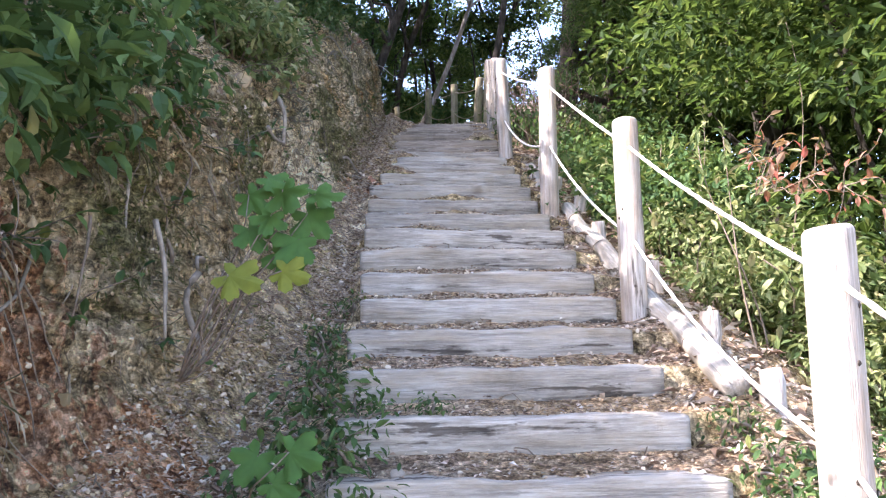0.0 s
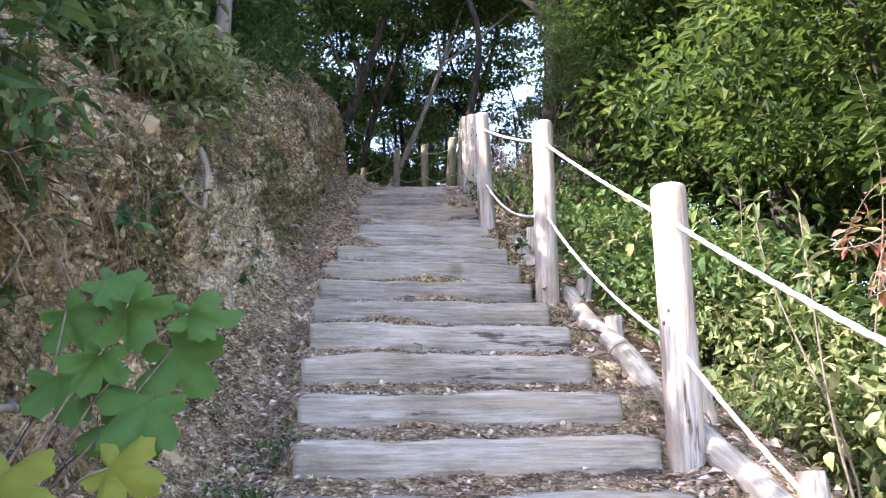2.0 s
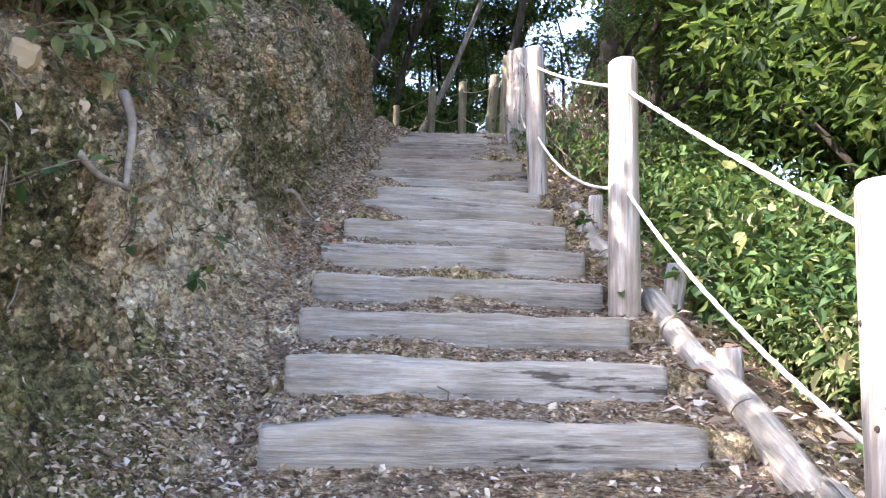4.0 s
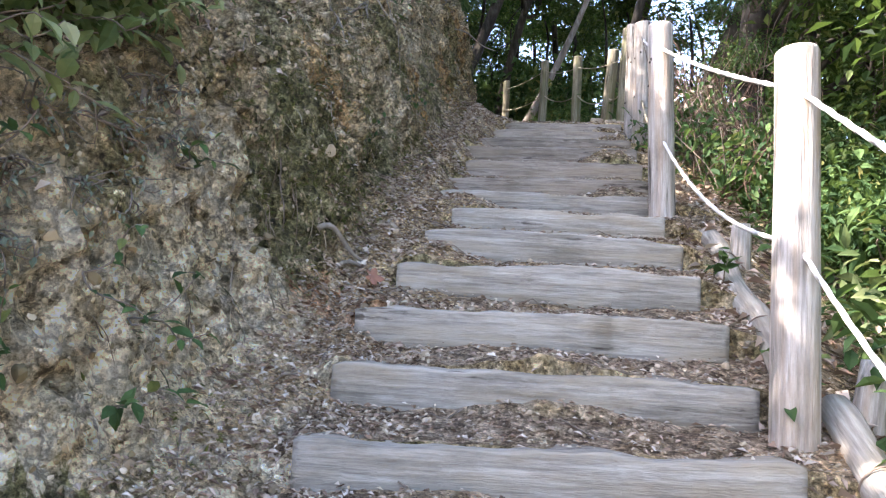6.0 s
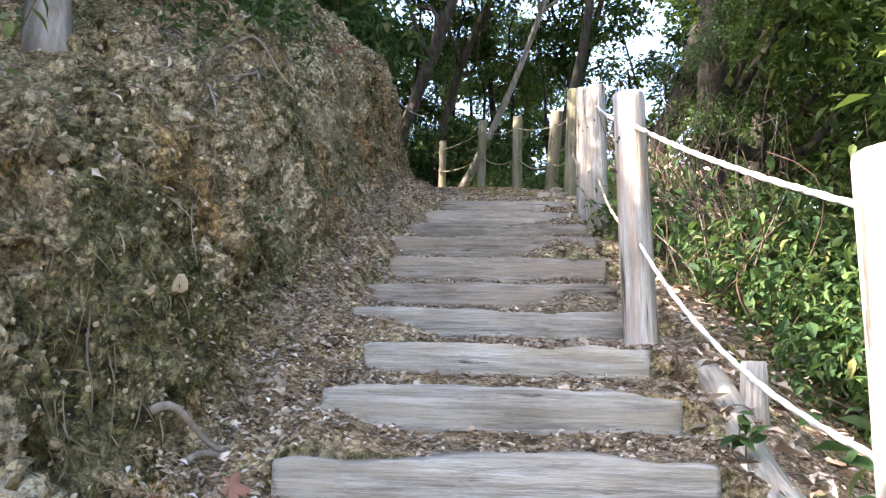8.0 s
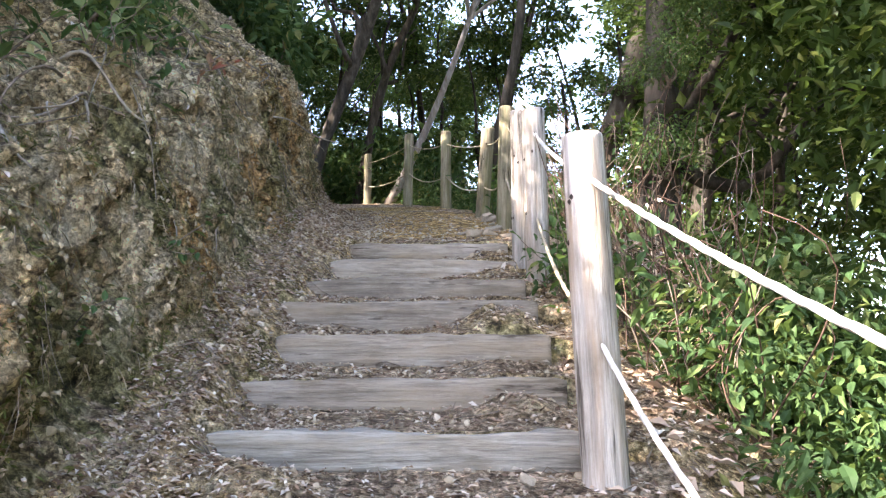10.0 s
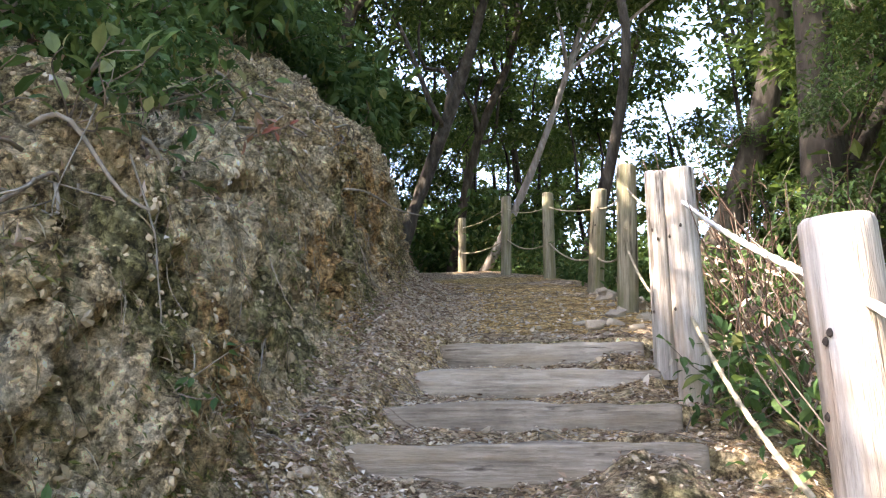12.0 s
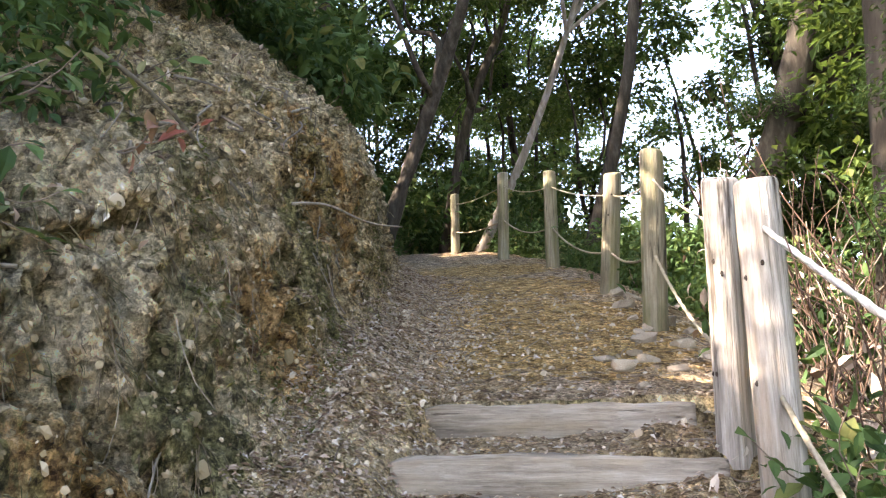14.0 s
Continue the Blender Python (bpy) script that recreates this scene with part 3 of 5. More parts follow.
def wooden_post(row, seed):
    bx, by, bz, tx, ty, tz, r, mossy = row
    n, sides = 26, 20
    axis = Vector((tx - bx, ty - by, tz - bz))
    h = axis.length
    verts, faces = [], []
    prof = [(0.0, 1.04)] + [(h * i / n, 1.02 - 0.05 * i / n) for i in range(1, n)] + [(h - 0.018, 0.97), (h - 0.008, 0.93), (h - 0.001, 0.82), (h, 0.5)]
    for z, f in prof:
        for s in range(sides):
            a = 2 * math.pi * s / sides
            w = 1 + 0.05 * noise.noise(Vector((math.cos(a) * 2, math.sin(a) * 2, z * 1.5 + seed * 9)))
            w += 0.02 * noise.noise(Vector((math.cos(a) * 9, math.sin(a) * 9, z * 1.2 + seed * 9)))
            c = noise.noise(Vector((math.cos(a) * 6, math.sin(a) * 6, z * 0.9 + seed * 5)))
            w -= 0.10 * max(0, c - 0.35)
            verts.append((math.cos(a) * r * f * w, math.sin(a) * r * f * w, z + 0.006 * math.sin(a + seed) * (z > h - 0.03)))
    for i in range(len(prof) - 1):
        for s in range(sides):
            q = (s + 1) % sides
            faces.append((i * sides + s, i * sides + q, (i + 1) * sides + q, (i + 1) * sides + s))
    faces.append(tuple(range((len(prof) - 1) * sides, len(prof) * sides)))
    root = empty("fence_post", Matrix.Translation((bx, by, bz)) @ axis.to_track_quat("Z", "Y").to_matrix().to_4x4())
    shaft = mesh_object("shaft", verts, faces, SHADED_MOSSPOST if mossy else POST, root, smooth=True)
    rnd = random.Random(seed)
    for i in range(4 if not mossy else 2):
        a, z = rnd.uniform(-2.9, -0.3), rnd.uniform(0.25, 0.85) * h
        ks = [(math.cos(a + 0.085 * math.cos(t)) * (r * 1.0 + 0.003 * (ring == 0)), math.sin(a + 0.085 * math.cos(t)) * (r * 1.0 + 0.003 * (ring == 0)), z + 0.0085 * math.sin(t) * (1 if ring else 0.6))
              for ring in (1, 0) for t in [2 * math.pi * q / 8 for q in range(8)]]
        kf = [(q, (q + 1) % 8, 8 + (q + 1) % 8, 8 + q) for q in range(8)] + [tuple(range(8, 16))]
        mesh_object("knot", ks, kf, KNOT, shaft, "dark knot in the post")
    if mossy:
        return tagged(root, "mossy brown round wooden fence post beside the path", "fence post", "rope fence posts")
    return tagged(root, "sun-bleached round wooden fence post beside the stair", "fence post", "rope fence posts")


for i, row in enumerate(POSTS):
    wooden_post(row, i + 1)
wooden_post((0.478, 8.90, 4.40, 0.472, 8.80, 5.285, 0.058, 0), 31)


def rope(drop, sags, material, seed, first, last, rad):
    """A twisted rope threaded through the posts, hanging between them."""
    pts = []
    for i in range(first, last):
        a, b = POSTS[i], POSTS[i + 1]
        pa, pb = (Vector(p[3:6]) + (Vector(p[0:3]) - Vector(p[3:6])).normalized() * drop for p in (a, b))
        n = max(8, int((pb - pa).length / 0.02))
        for q in range(n + (i == last - 1)):
            f = q / n
            p = pa.lerp(pb, f)
            p.z -= sags * 4 * f * (1 - f) * (1 + 0.3 * math.sin(i * 2.3 + seed))
            pts.append(p)
    sides = 12
    verts, faces = [], []
    ref = Vector((1, 0, 0))
    for i, p in enumerate(pts):
        d = (pts[min(i + 1, len(pts) - 1)] - pts[max(i - 1, 0)]).normalized()
        a = d.cross(ref).normalized()
        b = d.cross(a)
        for s in range(sides):
            t = 2 * math.pi * s / sides
            r = rad * (1 + 0.16 * math.cos(3 * t - i * 1.1))
            verts.append(p + (a * math.cos(t) + b * math.sin(t)) * r)
    for i in range(len(pts) - 1):
        for s in range(sides):
            q = (s + 1) % sides
            faces.append((i * sides + s, i * sides + q, (i + 1) * sides + q, (i + 1) * sides + s))
    return mesh_object("rope", verts, faces, material, smooth=True)


tagged(rope(0.13, 0.022, ROPE, 0, 0, 5, 0.0080), "white twisted rope strung through the tops of the posts", "rope", "fence ropes")
tagged(rope(0.60, 0.09, ROPE, 1, 0, 4, 0.0075), "white twisted rope strung low through the posts", "rope", "fence ropes")
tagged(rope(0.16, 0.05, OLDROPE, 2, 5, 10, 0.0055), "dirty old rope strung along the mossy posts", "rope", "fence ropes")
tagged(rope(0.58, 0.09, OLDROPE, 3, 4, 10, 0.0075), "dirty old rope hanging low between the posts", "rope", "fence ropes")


# ---- leaves and stems ----
def leaf_geometry(centres, aims, ups, lengths, widths, shape="diamond", curl=0.15):
    """Many leaves as vertices and faces: base at the centre, growing along the aim, face turned to the up side."""
    c, a, u = (np.asarray(q, float) for q in (centres, aims, ups))
    a = a / (np.linalg.norm(a, axis=1, keepdims=True) + 1e-9)
    s = np.cross(a, u)
    s /= np.linalg.norm(s, axis=1, keepdims=True) + 1e-9
    n = np.cross(s, a)
    L, W = np.asarray(lengths)[:, None], np.asarray(widths)[:, None]
    if shape == "diamond":
        pts = [c, c + a * L * 0.45 + s * W * 0.5 + n * L * curl * 0.6, c + a * L - n * L * curl, c + a * L * 0.45 - s * W * 0.5 + n * L * curl * 0.6]
        quads = [(0, 1, 2), (0, 2, 3)]
    else:
        pts = [c, c + a * L * 0.28 + s * W * 0.42 + n * L * curl * 0.5, c + a * L * 0.62 + s * W * 0.40 + n * L * curl * 0.45, c + a * L - n * L * curl,
               c + a * L * 0.62 - s * W * 0.40 + n * L * curl * 0.45, c + a * L * 0.28 - s * W * 0.42 + n * L * curl * 0.5, c + a * L * 0.5 + n * L * curl * 0.1]
        quads = [(0, 1, 6), (1, 2, 6), (2, 3, 6), (3, 4, 6), (4, 5, 6), (5, 0, 6)]
    k = len(pts)
    verts = np.stack(pts, 1).reshape(-1, 3)
    base = (np.arange(len(c)) * k)[:, None]
    faces = np.concatenate([base + np.array(q)[None] for q in quads])
    return verts, faces


def fast_mesh(name, verts, faces, material):
    me = bpy.data.meshes.new(name)
    me.from_pydata(verts.tolist(), [], faces.tolist())
    me.materials.append(material)
    me.update()
    return me


def cloud(rng, clumps, per, spread, length, shape, flat=0.55, droop=0.3):
    cs, out = [], []
    for c in clumps:
        p = np.clip(rng.normal(0, 1, (per, 3)), -1.9, 1.9) * np.array([spread, spread, spread * flat])
        cs.append(p + c)
        d = p / (np.linalg.norm(p, axis=1, keepdims=True) + 1e-6)
        out.append(d)
    cs, out = np.concatenate(cs), np.concatenate(out)
    n = len(cs)
    aims = out * 0.7 + rng.normal(0, 0.7, (n, 3)) + np.array([0, 0, -droop])
    ups = rng.normal(0, 0.45, (n, 3)) + np.array([0, 0, 1.0])
    ls = length * rng.uniform(0.65, 1.25, n)
    return leaf_geometry(cs, aims, ups, ls, ls * rng.uniform(0.38, 0.55, n), shape)


def crown_variants(count, radius, clumps, per, length, material, seed, shape="diamond", spread=0.36, flat=0.5):
    made = []
    for v in range(count):
        rng = np.random.default_rng(seed + v)
        d = rng.normal(0, 1, (clumps, 3))
        d /= np.linalg.norm(d, axis=1, keepdims=True)
        c = d * radius * rng.uniform(0.35, 1.0, (clumps, 1)) * np.array([1, 1, 0.8])
        me = fast_mesh("crown", *cloud(rng, c, per, spread * radius / 2, length, shape, flat), material)
        made.append((me, c))
    return made


TREE_CROWNS = crown_variants(6, 1.9, 42, 150, 0.13, LEAF_TREE, 10, spread=0.27)
AIRY_CROWNS = crown_variants(6, 1.9, 28, 130, 0.145, LEAF_TREE, 90, spread=0.20, flat=0.55)
BUSH_CROWNS = crown_variants(4, 0.42, 16, 60, 0.075, LEAF_BUSH, 40, "oval", 0.85)
LIGHT_CROWNS = crown_variants(3, 0.5, 14, 30, 0.145, LEAF_BUSH, 70, "oval", 0.9)
BROAD_CROWNS = crown_variants(3, 0.5, 15, 34, 0.14, LEAF_PLANT, 75, "oval", 0.9)
WEED_CROWNS = crown_variants(4, 0.5, 11, 11, 0.19, LEAF_PLANT, 80, "oval", 0.9, 0.7)
DARK_CROWNS = crown_variants(3, 0.55, 18, 80, 0.085, LEAF_PLANT, 60, "oval", 0.85)


def bent(rng, a, b, n, amount):
    a, b = np.array(a, float), np.array(b, float)
    w = rng.normal(0, amount, (2, 3))
    return [a + (b - a) * f + w[0] * math.sin(math.pi * f) + w[1] * math.sin(2 * math.pi * f) for f in np.linspace(0, 1, n)]


def tree(base, lean, height, radius, crowns, seed, bark=None, label=""):
    """A trunk along base + lean, with limbs that carry leafy crowns: (height share, offset x, offset y, scale)."""
    rng = np.random.default_rng(seed)
    bx, by = base
    bz = ground_z(bx, by) - 0.15
    root = empty("tree", Matrix.Translation((bx, by, bz)))
    top = np.array([lean[0] * height, lean[1] * height, height])
    pts = bent(rng, (0, 0, 0), top, 16, 0.035 * height)
    rad = [radius * (1.25 - 0.25 * min(1, i / 2)) * (1 - 0.75 * i / 15) for i in range(16)]
    mesh_object("trunk", *tube(pts, rad, 12, 0.25, seed), bark or BARK, root, smooth=True)
    for i, (f, ox, oy, s) in enumerate(crowns):
        q = pts[min(15, int(f * 15))]
        centre = np.array([q[0] + ox, q[1] + oy, f * height + 0.3])
        kinds = AIRY_CROWNS if by > 11.5 and (seed + i) % 4 else TREE_CROWNS
        me, cl = kinds[int(rng.integers(len(kinds)))]
        ob = new("crown", me)
        ob.parent = root
        ob.matrix_local = Matrix.Translation(centre.tolist()) @ Matrix.Rotation(float(rng.uniform(0, 6.3)), 4, "Z") @ Matrix.Diagonal((s, s, s * 0.85, 1))
        start = pts[max(1, int((f - 0.2) * 15))]
        for j in range(3):
            end = centre + rng.normal(0, 0.75, 3) * s
            limb = bent(rng, start, end, 9, 0.12)
            mesh_object("limb", *tube(limb, [radius * 0.38 * (1 - 0.8 * g / 8) + 0.006 for g in range(9)], 7, 0.2, seed + j), bark or BARK, root, smooth=True)
    return tagged(root, label or "dark-barked leafy broadleaf tree on the wooded hillside", "tree", "woodland trees")


def bush(x, y, s, variants, seed, label, group, z=None, mat=None, name="bush"):
    rng = np.random.default_rng(seed)
    gz = ground_z(x, y) if z is None else z
    root = empty(name, Matrix.Translation((x, y, gz - 0.03)))
    me, cl = variants[int(rng.integers(len(variants)))]
    if mat is not None:
        me = me.copy()
        me.materials[0] = mat
    ob = new("foliage", me)
    ob.parent = root
    turn = float(rng.uniform(0, 6.3))
    m = Matrix.Translation((0, 0, 0.42 * s)) @ Matrix.Rotation(turn, 4, "Z") @ Matrix.Diagonal((s, s, s, 1))
    ob.matrix_local = m
    for i in range(5):
        e = m @ Vector(cl[i * 3 % len(cl)])
        mesh_object("stem", *tube(bent(rng, (rng.normal(0, 0.03), rng.normal(0, 0.03), 0), e, 7, 0.03), [0.009 * (1 - 0.1 * g) for g in range(7)], 6), TWIG, root, smooth=True)
    return tagged(root, label, "bush", group)


# ---- woodland ----
# base x, y; lean x, y; height; radius; crowns
NEAR_TREES = [
    ((-1.35, 18.5), (0.42, -0.1), 6.5, 0.075, [(0.75, 0.3, 0.2, 1.0), (1.0, 0.2, 0.0, 1.1)], PALEBARK),
    ((-2.45, 16.6), (0.20, -0.1), 8.0, 0.12, [(0.55, -0.5, 0.6, 0.9), (0.8, -0.3, 0.2, 1.1), (1.0, 0.2, 0.0, 1.2)], BARK),
    ((-2.0, 19.8), (0.12, 0.0), 8.5, 0.10, [(0.5, -0.8, 0.5, 0.9), (0.75, 0.2, 0.2, 1.0), (1.0, 0.2, 0.0, 1.2)], BARK),
    ((0.15, 16.3), (0.18, -0.1), 8.5, 0.085, [(0.80, 0.5, 0.4, 0.7), (1.0, 0.2, 0.0, 0.9)], BARK),
    ((1.05, 13.9), (0.24, -0.1), 9.0, 0.17, [(0.4, 1.2, 0.8, 0.75), (0.75, 0.8, 0.0, 1.0), (1.0, 0.6, 0.0, 1.2)], BARK),
    ((1.40, 10.0), (0.10, -0.02), 7.5, 0.145, [(0.35, 1.2, 0.9, 0.7), (0.6, 1.3, 0.2, 0.9), (0.85, 0.9, 0.0, 1.1)], BARK),
    ((2.05, 12.1), (0.07, 0.0), 8.0, 0.11, [(0.45, 0.8, 0.4, 0.8), (0.7, 0.8, 0.0, 1.0), (0.95, 0.4, 0.0, 1.2)], BARK),
    ((-3.4, 17.4), (0.18, -0.1), 9.0, 0.14, [(0.5, 0.0, 0.4, 0.9), (0.8, -0.3, 0.2, 1.2), (1.0, 0.2, 0.0, 1.2)], BARK),
    ((-1.1, 22.5), (0.05, 0.0), 9.0, 0.11, [(0.5, 0.5, 0.5, 0.9), (0.8, -0.3, 0.2, 1.1), (1.0, 0.2, 0.0, 1.2)], BARK),
    ((-1.40, 5.80), (0.04, 0.05), 5.5, 0.072, [(0.75, -1.2, 0.3, 0.7), (0.97, -1.0, 0.4, 0.9)], PALEBARK)]
for i, (b, le, h, r, cr, bk) in enumerate(NEAR_TREES):
    tree(b, le, h, r, cr, 200 + i, bk, "pale-barked leaning tree with a thin leafy crown" if bk is PALEBARK else "")

# right-hand wood below the path, then the wood ahead, then the wood on the hill
rnd = random.Random(5)
for i, (x, y) in enumerate([(3.6, 3.4), (3.4, 5.6), (4.6, 4.8), (3.4, 7.6), (4.9, 7.2), (3.5, 9.6), (5.6, 2.2), (6.3, 6.0), (4.4, 10.2), (7.0, 9.5), (3.8, 13.6), (5.8, 13.0), (6.9, 3.6), (8.5, 7.0)]):
    h = rnd.uniform(6.0, 7.5)
    tree((x, y), (rnd.uniform(-0.1, 0.06), rnd.uniform(-0.08, 0.08)), h, rnd.uniform(0.06, 0.11),
         [(0.38, rnd.uniform(-0.7, 0.2), rnd.uniform(-0.5, 0.5), 0.85), (0.62, rnd.uniform(-0.6, 0.4), rnd.uniform(-0.6, 0.6), 1.0), (0.92, rnd.uniform(-0.4, 0.4), 0.0, 1.15)], 300 + i)
for i, (x, y) in enumerate([(-4.0, 22.5), (0.8, 20.5), (2.6, 18.0), (4.6, 17.0), (-6.5, 20.5), (-3.4, 28.0), (5.0, 23.0), (-8.5, 26.0), (8.0, 18.0)]):
    h = rnd.uniform(8.0, 10.5)
    tree((x, y), (rnd.uniform(-0.08, 0.12), rnd.uniform(-0.05, 0.05)), h, rnd.uniform(0.08, 0.13),
         [(0.30, rnd.uniform(-0.8, 0.8), 0.3, 0.9), (0.52, rnd.uniform(-0.8, 0.8), rnd.uniform(-0.6, 0.6), 1.0), (0.78, rnd.uniform(-0.6, 0.6), 0.0, 1.2), (1.0, 0.0, 0.0, 1.2)], 400 + i)
for i, (x, y, h) in enumerate([(-4.2, 12.8, 5.5), (-5.4, 15.5, 6.0), (-3.9, 15.0, 6.0), (-6.5, 13.5, 6.5)]):
    tree((x, y), (rnd.uniform(-0.02, 0.14), rnd.uniform(-0.05, 0.05)), h, rnd.uniform(0.07, 0.11),
         [(0.5, rnd.uniform(-0.4, 0.6), 0.4, 0.9), (0.75, rnd.uniform(-0.2, 0.8), -0.5, 1.0), (1.0, 0.3, 0.0, 1.1)], 500 + i)

# trees up the hill that shade the upper path, and a screen of wood behind the far end
# the two with y < 12 are added out of view to shade the right-hand trunks
for i, (x, y, h) in enumerate([(-3.3, 8.0, 6.2), (-3.1, 11.4, 6.4), (-4.8, 17.6, 7.0), (-6.2, 18.6, 7.5), (-4.6, 19.8, 7.0), (-7.0, 22.0, 8.0)]):
    tree((x, y), (rnd.uniform(0.0, 0.14), rnd.uniform(-0.05, 0.05)), h, rnd.uniform(0.07, 0.11),
         [(0.66, -0.4, -0.3, 0.55), (0.88, 0.2, 0.3, 0.7)] if y < 12 else [(0.35, rnd.uniform(-0.5, 0.5), 0.3, 0.9), (0.6, rnd.uniform(-0.6, 0.6), -0.3, 1.0), (0.85, 0.2, 0.3, 1.1)], 540 + i)
for i, (x, y, h) in enumerate([(-3.2, 21.6, 7.5), (-1.6, 24.0, 6.0), (2.2, 21.0, 6.0), (3.4, 16.2, 7.0)]):
    tree((x, y), (rnd.uniform(-0.06, 0.10), rnd.uniform(-0.05, 0.05)), h, rnd.uniform(0.05, 0.09),
         [(0.22, rnd.uniform(-0.7, 0.7), 0.2, 0.75), (0.45, rnd.uniform(-0.8, 0.8), 0.3, 0.85)], 560 + i)

# shrubs down the right-hand slope
for i in range(92):
    y = rnd.uniform(0.9, 10.5)
    xr = lerp_table(EDGES, y)[1]
    s = rnd.uniform(0.6, 1.2)
    off = 0.40 + 0.55 * s + 2.4 * rnd.random() ** 1.3
    if (y > 8.2 and off < 1.9) or (y < 3.7 and off < 1.15):
        continue
    # sun and shade put into leaf colour: pale first, mostly dark beyond y 4.6
    bush(xr + off, y, s * (1 + 0.15 * max(0.0, off - 1)), DARK_CROWNS if y > 4.6 and i % 3 else BUSH_CROWNS, 600 + i, "sunlit green leafy shrub on the slope below the stair", "slope shrubs")
# low shrubs at the edge of the path beyond the stair
for i in range(34):
    y = rnd.uniform(9.5, 21)
    xr = lerp_table(EDGES, y)[1]
    s = rnd.uniform(0.5, 1.2)
    if y < 14.5:
        s *= 0.6
    bush(xr + 0.35 + 0.55 * s + rnd.uniform(0.0, 1.8), y, s, DARK_CROWNS if i % 3 or y < 14.5 else BUSH_CROWNS, 700 + i, "green leafy shrub beside the mossy posts", "path-side shrubs")
# dark growth along the top of the bank
for i in range(110):
    y = rnd.uniform(-3.5, 15)
    xl = lerp_table(EDGES, y)[0]
    off = 0.42 + 2.6 * rnd.random() ** 1.2
    if 5.6 < y < 12.0 and off < 1.25:
        off += 0.8
    if 2.8 < y < 5.6:
        off += 0.75
    if (y < 1.4 and off < 1.2 and i % 2) or (1.4 < y < 3.3 and off < 1.35):
        continue
    bush(xl - off, y, rnd.uniform(0.6, 1.0) + 0.22 * off, BROAD_CROWNS if i % 2 else DARK_CROWNS, 800 + i, "dark green leafy shrub on top of the bank", "bank-top shrubs", name="bank_shrub")


for i in range(14):
    y = rnd.uniform(-0.5, 2.4)
    xl = lerp_table(EDGES, y)[0]
    bush(xl - rnd.uniform(0.18, 0.6), y, rnd.uniform(0.45, 0.8), BROAD_CROWNS, 860 + i, "dark green leafy shrub hanging over the bank", "bank-top shrubs", z=lerp_table(LINE, y)[0] + rnd.uniform(1.1, 1.5), name="bank_shrub")
# dark leaves added in place of the shadow where the path bends away
for i in range(14):
    bush(rnd.uniform(-3.6, -2.1), rnd.uniform(15.2, 18.6), rnd.uniform(0.28, 0.5), DARK_CROWNS, 1190 + i, "low dark shrub added as shadow where the path bends behind the bank", "undergrowth", name="undergrowth_shrub")
for i, (y, off, s) in enumerate([(3.8, 0.42, 0.55), (4.05, 0.36, 0.5), (4.3, 0.40, 0.55), (4.55, 0.36, 0.5), (4.8, 0.50, 0.45), (3.5, 0.5, 0.55), (4.2, 0.6, 0.6), (4.6, 0.7, 0.55), (5.35, 0.8, 0.36)]):
    bush(lerp_table(EDGES, y)[0] - off, y, s, LIGHT_CROWNS, 1230 + i, "yellow-green leafy shrub leaning over the bank", "bank-top shrubs", name="bank_shrub")
for i, (y, off, s) in enumerate([(3.6, 0.75, 0.6), (3.95, 0.65, 0.6), (4.35, 0.75, 0.6), (4.75, 0.8, 0.55), (3.3, 0.6, 0.6), (7.0, 0.75, 0.4), (7.4, 0.9, 0.5), (7.9, 1.0, 0.55), (8.6, 1.1, 0.6)]):
    bush(lerp_table(EDGES, y)[0] - off, y, s, BROAD_CROWNS, 1330 + i, "dark green leafy shrub on top of the bank", "bank-top shrubs", name="bank_shrub")
for i in range(26):
    y = rnd.uniform(11.0, 19.5)
    s = rnd.uniform(0.6, 1.1)
    bush(lerp_table(EDGES, y)[1] + 0.4 + 0.5 * s + rnd.uniform(0, 0.9), y, s, DARK_CROWNS, 1250 + i, "dark green leafy shrub behind the mossy posts", "path-side shrubs")
for i, (x, y, up) in enumerate([(1.55, 9.95, 1.3), (1.75, 9.95, 2.4), (1.65, 9.9, 3.1), (1.55, 9.75, 2.0), (1.7, 9.7, 2.75), (1.9, 9.75, 3.6), (1.75, 13.6, 2.6), (2.1, 12.0, 1.0), (2.2, 12.0, 1.9), (2.3, 12.0, 2.9), (2.35, 12.0, 3.8)]):
    bush(x, y, rnd.uniform(0.35, 0.5), DARK_CROWNS, 1280 + i, "leafy vine climbing a tree trunk", "climbing vines", z=ground_z(x, y) + up - 0.3, name="climbing_vine")
# dense thicket of dark leaves on the slope beside the upper steps, and behind the far posts
for i in range(9):
    y = rnd.uniform(9.0, 13.5)
    bush(lerp_table(EDGES, y)[1] + rnd.uniform(0.75, 2.9), y, rnd.uniform(0.55, 1.05), DARK_CROWNS, 1350 + i, "dark green leafy thicket on the shaded slope", "slope thicket")
for i in range(14):
    y = rnd.uniform(12.0, 16.5)
    bush(lerp_table(EDGES, y)[1] + rnd.uniform(0.7, 1.6), y, rnd.uniform(0.7, 1.0), DARK_CROWNS, 1450 + i, "dark green leafy shrub behind the mossy posts", "path-side shrubs")
for i in range(26):
    y = rnd.uniform(19.0, 23.5)
    bush(rnd.uniform(-7.5, 3.0), y, rnd.uniform(1.3, 2.0), DARK_CROWNS, 1400 + i, "dark green undergrowth beneath the far trees", "undergrowth", name="undergrowth_shrub")
# low dark undergrowth across the far end of the path
for i in range(46):
    y = rnd.uniform(20, 32)
    bush(rnd.uniform(-9, 6), y, rnd.uniform(1.4, 2.6), DARK_CROWNS, 1000 + i, "dark green undergrowth beneath the far trees", "undergrowth", name="undergrowth_shrub")


